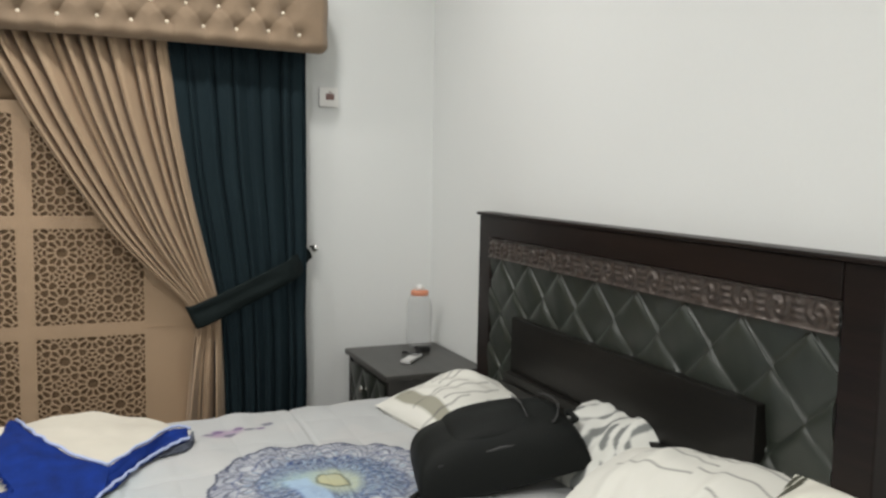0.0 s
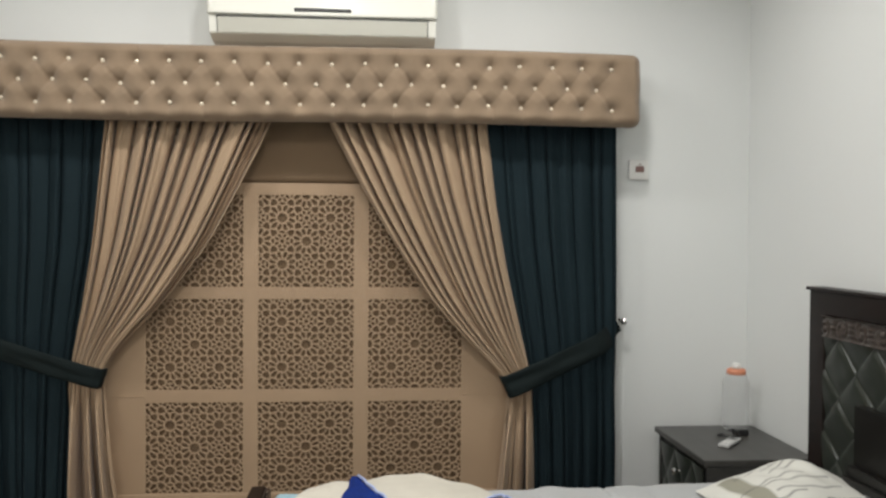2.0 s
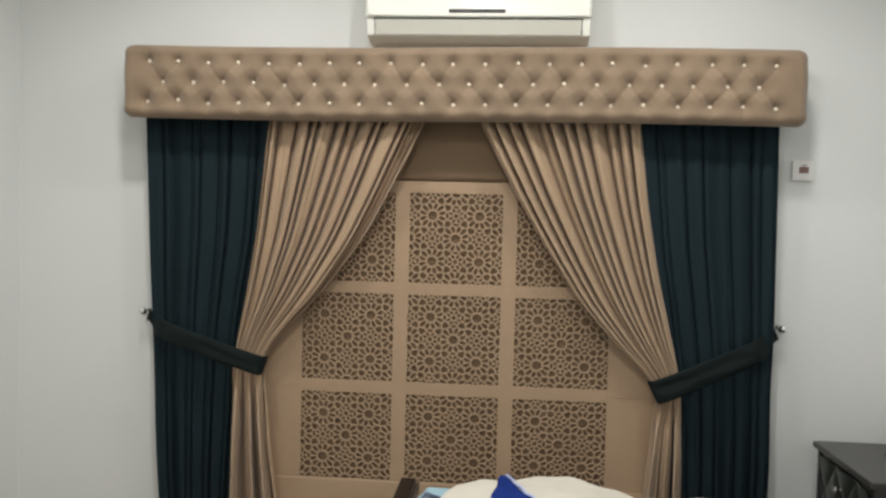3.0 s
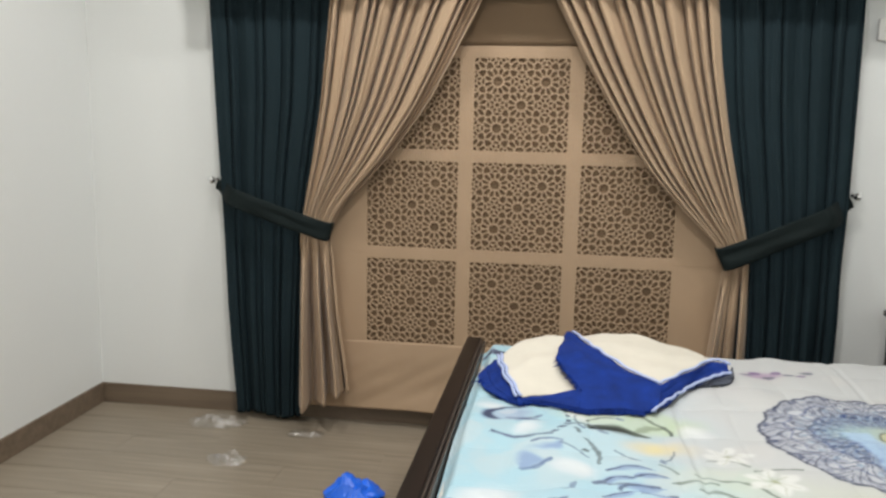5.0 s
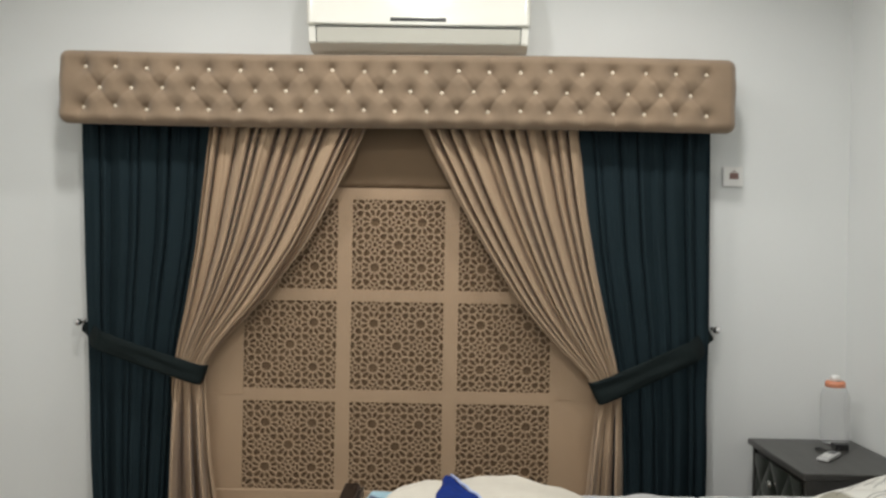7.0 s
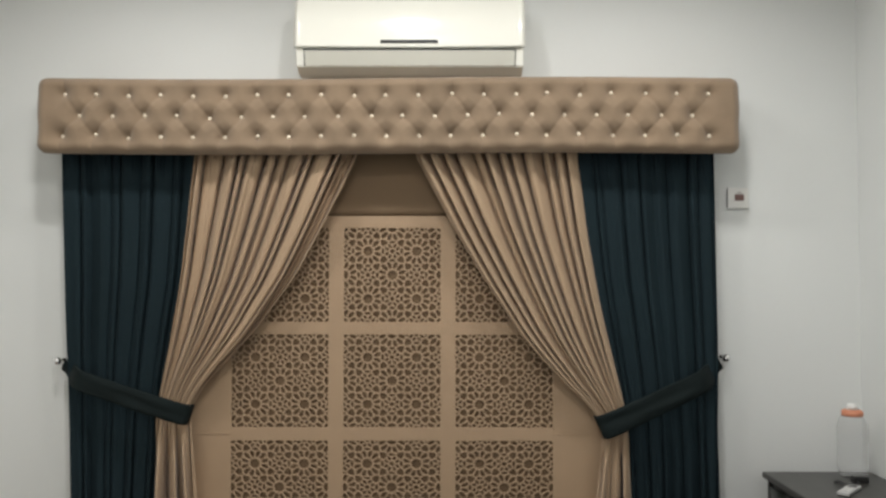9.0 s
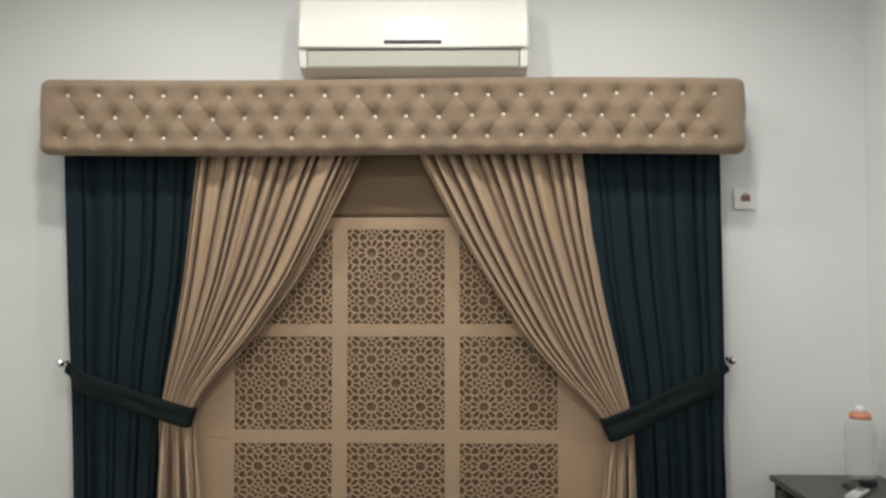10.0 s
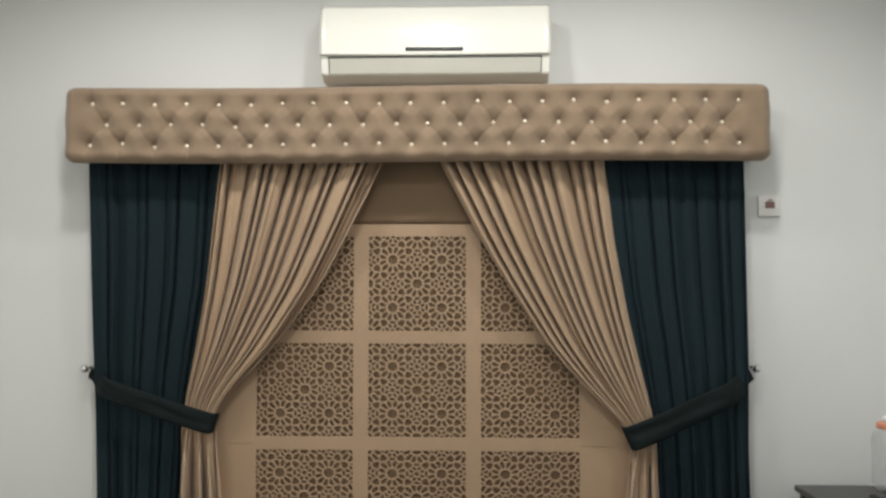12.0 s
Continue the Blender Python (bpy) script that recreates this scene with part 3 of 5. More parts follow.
# ---- air conditioner and switch ----
def air_conditioner():
    x0, x1, z0, z1 = -0.413, 0.583, 2.462, 2.776
    t = thing("air_conditioner", ((x0 + x1) / 2, 0, z0), "ivory wall-mounted split air conditioner above the pelmet", "air conditioner")
    prof = [(0.0, z0 - 0.020), (-0.10, z0 - 0.014), (-0.165, z0 + 0.010), (-0.182, z0 + 0.078), (-0.156, z1 - 0.014), (-0.130, z1 - 0.002), (0.0, z1)]
    bm = bmesh.new()
    a = [bm.verts.new((x0 + 0.006, y, z)) for y, z in prof]
    b = [bm.verts.new((x1 - 0.006, y, z)) for y, z in prof]
    n = len(prof)
    for k in range(n):
        bm.faces.new((a[k], a[(k + 1) % n], b[(k + 1) % n], b[k]))
    bm.faces.new(a[::-1]); bm.faces.new(b)
    bmesh.ops.recalc_face_normals(bm, faces=bm.faces[:])
    bmesh.ops.bevel(bm, geom=bm.edges[:], offset=0.004, segments=2, affect="EDGES")
    part("body", bm, PLASTIC, t)
    X, Z = np.meshgrid(np.linspace(x0, x1, 60), np.linspace(z0 + 0.083, z1 - 0.003, 30))
    s = (Z - z0 - 0.083) / (z1 - 0.003 - z0 - 0.083)
    Y = -0.200 + 0.030 * s ** 1.5 - 0.008 * np.sin(np.pi * s) + 0.02 * smoothstep(0.93, 1.0, s)
    e = np.minimum(X - x0, x1 - X)
    Y = Y + 0.010 * (1 - smoothstep(0, 0.02, e))
    part("front_panel", sheet("front_panel", np.stack([X, Y, Z + 0.004 * ((X - 0.085) / 0.5) ** 2], -1), PLASTIC, thick=0.006), PLASTIC, t)
    xa, xb = x0 + 0.044, x1 - 0.044
    fl = bmesh.new()
    P = [(-0.1865, z0 + 0.074), (-0.170, z0 + 0.012), (-0.165, z0 + 0.013), (-0.181, z0 + 0.074)]
    va = [fl.verts.new((xa, y, z)) for y, z in P]
    vb = [fl.verts.new((xb, y, z)) for y, z in P]
    for k in range(4):
        fl.faces.new((va[k], va[(k + 1) % 4], vb[(k + 1) % 4], vb[k]))
    fl.faces.new(va[::-1]); fl.faces.new(vb)
    bmesh.ops.recalc_face_normals(fl, faces=fl.faces[:])
    part("louvre_flap", fl, PLASTIC_G, t)
    gap = bmesh.new()
    box(gap, xa - 0.006, xb + 0.006, -0.1845, -0.178, z0 + 0.0745, z0 + 0.081)
    part("slot", gap, BLACKP, t)
    for x in (xa - 0.0035, xb + 0.0005):
        g = bmesh.new()
        P = [(-0.1870, z0 + 0.076), (-0.1700, z0 + 0.010), (-0.164, z0 + 0.010), (-0.180, z0 + 0.076)]
        va = [g.verts.new((x, y, z)) for y, z in P]
        vb = [g.verts.new((x + 0.003, y, z)) for y, z in P]
        for k in range(4):
            g.faces.new((va[k], va[(k + 1) % 4], vb[(k + 1) % 4], vb[k]))
        g.faces.new(va[::-1]); g.faces.new(vb)
        part("slot", g, BLACKP, t)
    part("display_window", boxed(-0.040, 0.208, -0.2065, -0.192, 2.562, 2.578, bevel=0.004), BLACKP, t, "narrow black display bar")
    part("mounting_pad", boxed(x0 + 0.03, x1 - 0.03, -0.05, -0.0, z0 - 0.030, z0 + 0.02), PLASTIC_G, t)


air_conditioner()


def switch():
    x, z, s = 1.552, 1.913, 0.046
    t = thing("wall_switch", (x, 0, z - s), "white square wall switch with a brown rocker", "switch")
    # black inset standing in for the shadow edge round the plate
    part("shadow_gap", boxed(x - s + 0.004, x + s - 0.004, -0.012, 0, z - s + 0.004, z + s - 0.004), BLACKP, t)
    part("face_plate", boxed(x - s, x + s, -0.022, -0.012, z - s, z + s, bevel=0.003), PLATE, t)
    part("rocker", boxed(x - 0.017, x + 0.024, -0.0265, -0.022, z - 0.012, z + 0.017, bevel=0.002), ROCKER, t, "brown-pink rocker")
    part("indicator", boxed(x - 0.003, x + 0.012, -0.0235, -0.022, z + 0.022, z + 0.027), ROCKER, t)


switch()


# ---- bed ----
BX0, BX1, BY0, BY1 = -0.165, 2.10, -2.625, -0.690     # foot, head, near side, far side


def headboard(bed):
    xb, xf = 2.095, 2.030
    z1, zs, zp = 1.394, 1.303, 1.222                 # under the cap, top of the carved strip, top of the padding
    part("frame_stile", boxed(xf, xb, BY1 - 0.106, BY1, 0.02, z1, bevel=0.004), WENGE, bed)
    part("frame_stile", boxed(xf, xb, BY0, BY0 + 0.106, 0.02, z1, bevel=0.004), WENGE, bed)
    part("frame_rail", boxed(xf - 0.003, xb, BY0 + 0.106, BY1 - 0.106, zs, z1, bevel=0.004), WENGE, bed)
    part("cap", boxed(xf - 0.012, xb, BY0 - 0.008, BY1 + 0.008, z1, z1 + 0.013, bevel=0.003), WENGE, bed)
    ya, yb = BY0 + 0.106, BY1 - 0.106
    # carved strip: scrolls and bosses in relief between two fillets
    Y, Z = np.meshgrid(np.linspace(yb, ya, 620), np.linspace(zp, zs, 40))
    u, v = (Y - ya), (Z - (zp + zs) / 2) / ((zs - zp) / 2)
    step = 0.118
    k = np.floor(u / step)
    du = (u - (k + 0.5) * step) / 0.040
    r = np.hypot(du, v * 0.95)
    th = np.arctan2(v, du) * np.where(k % 2 == 0, 1, -1)
    h = 0.0035 * np.cos(9.0 * r - 2 * th) * np.exp(-(r / 0.95) ** 4) + 0.0040 * np.exp(-(r / 0.24) ** 2)
    leafy_edge = np.hypot((u - np.round(u / step) * step) / 0.020, v * 0.8)
    h = h + 0.006 * np.exp(-leafy_edge ** 2) * (0.6 + 0.4 * np.cos(14 * v)) + 0.0040 * ripple(u * 75, v * 3.5, 7) * (0.6 + 0.4 * ripple(u * 9, v, 8)) * (abs(v) < 0.85)
    h = h + 0.005 * smoothstep(0.84, 0.95, abs(v))
    part("carved_strip", sheet("carved_strip", np.stack([xf - 0.005 - h, Y, Z], -1), CARVED, thick=0.004), CARVED, bed, "carved strip with raised scrolls")
    # leatherette with raised diamonds, each facet tilted, a fine welt along the seams
    Y, Z = np.meshgrid(np.linspace(yb, ya, 760), np.linspace(0.50, zp, 320))
    a = (Y + 0.891) / 0.2208 + (Z - zp) / 0.2268
    b = (Y + 0.891) / 0.2208 - (Z - zp) / 0.2268
    fa, fb = abs(2 * (a - np.floor(a)) - 1), abs(2 * (b - np.floor(b)) - 1)
    da, db = a - np.floor(a) - 0.5, b - np.floor(b) - 0.5
    tilt = np.sin(12.9898 * np.floor(a) + 78.233 * np.floor(b))
    h = 0.0065 * (1 - fa ** 4.0) * (1 - fb ** 4.0) + (0.013 * da - 0.013 * db) * (1 - fa ** 10) * (1 - fb ** 10) + 0.004 * tilt * da * (1 - fa ** 10)
    h = h + (0.0015 + 0.0045 * smoothstep(1.07, 1.12, Z)) * np.exp(-((1 - fb) / 0.03) ** 2) + 0.0010 * np.exp(-((1 - fa) / 0.03) ** 2)
    h = h + 0.0016 * ripple(Y * 12, Z * 12, 11) + 0.0006 * ripple(Y * 40, Z * 40, 12)
    part("padded_panel", sheet("padded_panel", np.stack([xf + 0.006 - h, Y, Z], -1), LEATHER), LEATHER, bed, "dark green-black leatherette in raised diamonds")
    ia, ib = -2.318, -1.052
    part("inner_panel", boxed(xf - 0.033, xb, ia, ib, 0.45, 1.012, bevel=0.004), PANEL, bed)
    part("moulding", boxed(xf - 0.060, xf - 0.033, ia, ib, 0.50, 0.803, bevel=0.005), PANEL, bed)
    part("moulding", boxed(xf - 0.074, xf - 0.060, ia, ib, 0.50, 0.768, bevel=0.004), PANEL, bed)


def quilt_print(X, Y):
    """The printed picture of the quilt: washes of colour, a mandala, leaves and blossoms."""
    X, Y = X + 0.0045 * ripple(X * 38, Y * 38, 70) + 0.002 * ripple(X * 110, Y * 110, 71), Y + 0.0045 * ripple(X * 38, Y * 38, 72) + 0.002 * ripple(X * 110, Y * 110, 73)
    C = np.zeros(X.shape + (3,))
    C[:] = (0.580, 0.588, 0.588)
    water = 0.72 + 0.28 * np.clip(0.5 + 0.6 * ripple(X * 26, Y * 26, 44) + 0.4 * ripple(X * 70, Y * 70, 45), 0, 1)

    def lay(mask, col, k=1.0):
        nonlocal C
        mk = np.minimum(k * mask * water, 1.0)
        C = C * (1 - mk[..., None]) + mk[..., None] * np.array(col)

    def blob(cx, cy, rx, ry, ang=0.0, soft=0.5):
        c, s = math.cos(ang), math.sin(ang)
        u, v = ((X - cx) * c + (Y - cy) * s) / rx, (-(X - cx) * s + (Y - cy) * c) / ry
        return 1 - smoothstep(1 - soft, 1.0, np.hypot(u, v))

    def leaf(cx, cy, rx, ry, ang, soft=0.45):
        c, s = math.cos(ang), math.sin(ang)
        u, v = ((X - cx) * c + (Y - cy) * s) / rx, (-(X - cx) * s + (Y - cy) * c) / ry
        return (1 - smoothstep(1 - soft, 1.0, abs(v) / np.maximum(1e-3, 1 - u * u))) * (abs(u) < 1)

    def stroke(x0, y0, x1, y1, bend, w):
        dx, dy = x1 - x0, y1 - y0
        L = math.hypot(dx, dy)
        u, v = ((X - x0) * dx + (Y - y0) * dy) / L, (-(X - x0) * dy + (Y - y0) * dx) / L
        v = v - bend * np.sin(np.pi * np.clip(u / L, 0, 1))
        return (1 - smoothstep(0.7 * w, 1.3 * w, abs(v))) * (u > 0) * (u < L)

    wob = 0.05 * ripple(X * 9, Y * 9, 40)
    lay(1 - smoothstep(0.15, 0.75, X + wob), (0.455, 0.60, 0.69), 1.05)
    lay(blob(0.40, -2.2, 0.55, 0.6), (0.46, 0.59, 0.68), 0.7)
    lay(blob(0.30, -1.75, 0.22, 0.2), (0.53, 0.64, 0.70), 0.7)
    lay(blob(0.42, -1.48, 0.26, 0.11), (0.55, 0.62, 0.44), 0.7)
    lay(blob(0.49, -1.67, 0.135, 0.085, 0.2, 0.9), (0.74, 0.64, 0.42), 0.9)
    lay(blob(0.62, -1.86, 0.22, 0.14, 0.2, 0.8), (0.62, 0.68, 0.52), 0.5)
    lay(blob(0.88, -1.95, 0.4, 0.2, 0.2, 0.8), (0.60, 0.62, 0.54), 0.6)
    lay(smoothstep(0.2, 0.6, ripple(X * 14, Y * 14, 42)), (0.64, 0.62, 0.60), 0.25)
    for wx, wy, wr in ((0.02, -1.44, 0.07), (0.13, -1.62, 0.08), (0.27, -1.50, 0.06), (0.05, -2.02, 0.12), (0.26, -1.86, 0.09), (0.52, -2.05, 0.10), (0.60, -1.52, 0.08)):
        lay(blob(wx, wy, wr, 0.7 * wr, wx * 9, 0.95), (0.78, 0.80, 0.80), 0.75)      # white highlight areas painted in among the washes
    # leaves and ink strokes at the foot end
    ink = (0.10, 0.11, 0.17)
    def ring(cx, cy, rx, ry, w):
        q = np.hypot((X - cx) / rx, (Y - cy) / ry) + 0.10 * ripple(X * 30, Y * 30, 52)
        return np.exp(-((q - 1) / w) ** 2) * smoothstep(-0.5, 0.2, ripple(X * 24, Y * 24, 53))

    lay(blob(0.083, -1.51, 0.085, 0.072, 0.1, 0.7), (0.40, 0.45, 0.55), 0.8)
    lay(ring(0.083, -1.505, 0.078, 0.062, 0.13), (0.10, 0.12, 0.20), 1.5)
    lay(leaf(0.12, -1.555, 0.055, 0.014, -0.2), (0.16, 0.18, 0.28), 0.9)
    lay(blob(0.07, -1.49, 0.04, 0.03, 0.4, 0.5), (0.56, 0.60, 0.66), 0.8)
    lay(stroke(0.034, -1.655, 0.205, -1.66, -0.025, 0.007), ink, 0.75)
    lay(leaf(0.075, -1.675, 0.05, 0.008, -0.25), (0.24, 0.27, 0.38), 0.8)
    lay(stroke(0.201, -1.658, 0.224, -1.442, -0.035, 0.007) * (np.sin(Y * 190) > -0.3), ink, 0.85)
    lay(leaf(0.172, -1.785, 0.098, 0.062, 0.95, 0.8) * smoothstep(-0.6, 0.3, ripple(X * 22, Y * 22, 54)), (0.36, 0.45, 0.58), 1.2)
    lay(stroke(0.118, -1.868, 0.205, -1.80, -0.016, 0.008), (0.20, 0.26, 0.38), 0.8)
    lay(stroke(0.15, -1.715, 0.236, -1.70, 0.012, 0.006), (0.18, 0.22, 0.32), 0.8)
    lay(stroke(0.224, -1.711, 0.30, -1.78, 0.010, 0.004), ink, 0.6)
    lay(leaf(0.385, -1.572, 0.095, 0.042, 0.0, 0.8), (0.17, 0.20, 0.17), 1.5)
    lay(leaf(0.36, -1.582, 0.070, 0.020, 0.1, 0.6), (0.06, 0.07, 0.07), 1.3)
    lay(leaf(0.47, -1.525, 0.055, 0.020, 0.6, 0.8), (0.28, 0.32, 0.24), 0.8)
    for q in ((0.247, -1.572, 0.315, -1.560, 0.012), (0.47, -1.463, 0.539, -1.548, 0.012), (0.29, -1.66, 0.319, -1.819, 0.018), (0.285, -1.73, 0.305, -1.74, 0.0), (0.26, -1.60, 0.275, -1.64, 0.008), (0.30, -1.53, 0.37, -1.50, 0.014)):
        lay(stroke(*q, 0.006), (0.13, 0.15, 0.14), 0.8)
    for cx, cy, an, ln in ((0.395, -1.850, 0.2, 0.060), (0.445, -1.882, 0.15, 0.050), (0.355, -1.915, 0.25, 0.055), (0.415, -1.945, 0.1, 0.060), (0.37, -1.99, 0.5, 0.05), (0.46, -1.97, -0.2, 0.05)):
        lay(leaf(cx, cy, ln, 0.024, an, 0.85), (0.33, 0.41, 0.54), 1.0)
        lay(stroke(cx - 0.9 * ln, cy - 0.015, cx + 0.8 * ln, cy + 0.010, 0.008, 0.0045), (0.10, 0.12, 0.20), 0.75)
    for q in ((0.473, -1.798, 0.515, -1.848, 0.006), (0.554, -1.846, 0.645, -1.866, -0.012), (0.645, -1.866, 0.74, -1.96, 0.02), (0.60, -1.72, 0.70, -1.76, 0.02), (0.55, -1.92, 0.80, -1.95, -0.02), (0.7, -1.79, 0.83, -1.76, 0.01), (0.49, -1.90, 0.60, -1.90, 0.015)):
        lay(stroke(*q, 0.0055), (0.22, 0.25, 0.22), 0.7)
    lay(blob(0.91, -0.96, 0.10, 0.07, 0.1, 0.8), (0.46, 0.36, 0.48), 0.9)
    for k in range(7):
        lay(blob(0.86 + 0.035 * k, -0.95 + 0.035 * math.sin(2.4 * k), 0.026, 0.024, 0.3 * k, 0.5), (0.30, 0.22, 0.36) if k % 2 else (0.24, 0.24, 0.30), 0.9)
    # mandala
    cx, cy, R = 1.143, -1.530, 0.356
    r, th = np.hypot(X - cx, Y - cy) / R, np.arctan2(Y - cy, X - cx)
    edge = 1.0 + 0.045 * abs(np.sin(9 * th)) - 0.02
    inside = 1 - smoothstep(edge - 0.01, edge + 0.01, r)
    lay(inside, (0.46, 0.475, 0.52), 1.0)
    lay(inside * smoothstep(0.80, 0.45, r), (0.27, 0.34, 0.45), 1.0)
    def scallops(count, r0, r1, phase, rings):
        d = abs(2 * np.mod(count * th / (2 * np.pi) + phase, 1.0) - 1)
        p = (r - r0) / (r1 - r0) + 0.75 * d ** 2
        band = smoothstep(r0 - 0.02, r0, r) * (1 - smoothstep(r1, r1 + 0.02, r)) * inside
        return band * smoothstep(0.35, 0.8, np.cos(2 * np.pi * rings * p)), band * (p < 0.75)

    for count, r0, r1, phase, rings, light in ((18, 0.64, 1.02, 0.5, 3.0, (0.60, 0.61, 0.64)), (22, 0.46, 0.66, 0.0, 2.5, (0.34, 0.42, 0.52)), (18, 0.28, 0.48, 0.5, 2.0, (0.42, 0.52, 0.58))):
        lines, fill = scallops(count, r0, r1, phase, rings)
        lay(fill * smoothstep(-0.3, 0.4, ripple(X * 30, Y * 30, 48)), light, 0.75)
        lay(lines, (0.23, 0.245, 0.295), 0.9)
        lay(inside * smoothstep(0.4, 0.8, np.sin(36 * th) * np.sin(34 * r)) * (r > 0.2) * (r < 0.62), (0.09, 0.14, 0.30), 0.5)
    lay(inside * smoothstep(0.55, 0.8, np.cos(30 * th) * np.cos(25 * r + 1)) * (r > 0.25) * (r < 0.75), (0.46, 0.54, 0.62), 0.8)
    lay(inside * smoothstep(0.82, 0.96, abs(np.sin(9 * th + 0.5)) * np.sin(16 * r - 1.2)), (0.08, 0.10, 0.20), 0.7)
    for rr, w in ((0.30, 0.012), (0.44, 0.010), (0.62, 0.012), (0.80, 0.009)):
        lay(inside * np.exp(-((r - rr - 0.02 * np.sin(18 * th)) / w) ** 2), (0.12, 0.16, 0.30), 0.7)
    lay(inside * np.exp(-((r - edge + 0.015) / 0.014) ** 2), (0.09, 0.10, 0.15), 1.2)
    lay(inside * smoothstep(0.35, 0.6, ripple(X * 150, Y * 150, 46)) * (r > 0.3), (0.58, 0.60, 0.64), 0.35)
    lay(inside * smoothstep(0.35, 0.6, ripple(X * 130, Y * 130, 47)) * (r > 0.3), (0.10, 0.13, 0.22), 0.35)
    lay(1 - smoothstep(0.16, 0.34, r), (0.58, 0.615, 0.50), 0.85)
    lay(blob(1.05, -1.50, 0.13, 0.09, 0.2, 0.9), (0.52, 0.64, 0.62), 0.7)
    lay(1 - smoothstep(0.12, 0.14, r), (0.60, 0.585, 0.42), 0.9)
    lay(np.exp(-((r - 0.125) / 0.014) ** 2), (0.15, 0.17, 0.14), 0.85)
    # a pale peacock neck across the mandala, and its fanned foot
    lay(stroke(1.03, -1.50, 1.05, -1.90, 0.035, 0.038), (0.47, 0.58, 0.75), 0.95)
    for k in range(6):
        lay(leaf(1.02 + 0.02 * k, -1.90 - 0.012 * abs(k - 2.5), 0.075, 0.012, 1.35 - 0.12 * (k - 2.5)), (0.16, 0.24, 0.48) if k % 2 else (0.42, 0.52, 0.74), 0.85)
    rs = np.random.RandomState(31)
    for k in range(26):                     # loose ink twigs and drops
        px, py, a, n = rs.uniform(0.0, 0.95), rs.uniform(-2.55, -1.45), rs.uniform(0, 6.28), rs.uniform(0.03, 0.09)
        lay(stroke(px, py, px + n * math.cos(a), py + n * math.sin(a), rs.uniform(-0.015, 0.015), 0.0035), (0.20, 0.23, 0.27), 0.8)
        lay(leaf(px + n * math.cos(a), py + n * math.sin(a), 0.022, 0.010, a + 0.5), (0.24, 0.29, 0.37), 0.9)
    for k in range(9):                      # bluish washes over the pale ground
        lay(blob(rs.uniform(0.1, 1.9), rs.uniform(-2.6, -0.8), rs.uniform(0.1, 0.22), rs.uniform(0.08, 0.16), rs.uniform(0, 3), 0.9), (0.52, 0.54, 0.575), 0.6)
    # white blossoms
    for bx, by, br in ((0.658, -1.685, 0.082), (0.745, -1.845, 0.092), (1.255, -1.765, 0.11), (0.66, -2.10, 0.08), (1.1, -2.2, 0.09)):
        for k in range(6):
            a = k * math.pi / 3 + bx * 5
            q = 0.50 + 0.12 * math.sin(5 * k + 9 * bx)
            lay(blob(bx + q * br * math.cos(a), by + q * br * math.sin(a), 0.44 * br, 0.27 * br, a + 0.4 * math.sin(3 * k), 0.55), (0.77, 0.78, 0.75), 0.85)
            lay(stroke(bx, by, bx + 0.5 * br * math.cos(a), by + 0.7 * br * math.sin(a), 0.004, 0.0028), (0.44, 0.46, 0.38), 0.45)
        lay(blob(bx, by, 0.013, 0.011, 0, 0.6), (0.42, 0.44, 0.32), 0.6)
    # dark print at the foot corner
    lay(blob(0.03, -0.86, 0.16, 0.11, 0.1, 0.4) * smoothstep(-0.1, 0.3, ripple(X * 40, Y * 60, 51)), (0.12, 0.12, 0.19), 1.0)
    C = np.where(C < 0.6, 0.6 * (np.clip(C, 0.01, 1) / 0.6) ** 1.55, C)
    return np.clip(C * 0.77, 0.008, 1)


QX0, QX1, QY0, QY1, QZ = -0.070, 2.03, -2.66, -0.705, 0.632


def quilt_height(X, Y):
    puff = 0.010 * ripple(X * 5, Y * 5, 60)
    seam = np.exp(-(np.sin(np.pi * (X - 1.19) / 0.62) / 0.05) ** 2) + np.exp(-(np.sin(np.pi * (Y + 1.34) / 0.62) / 0.05) ** 2)
    return QZ + puff + 0.004 * ripple(X * 17, Y * 15, 61) - 0.006 * np.minimum(seam, 1) + 0.007 * np.abs(np.sin(np.pi * (X - 0.1) / 0.207) * np.sin(np.pi * (Y + 0.1) / 0.207)) ** 0.5 + 0.006 * smoothstep(0.0, 0.3, X)


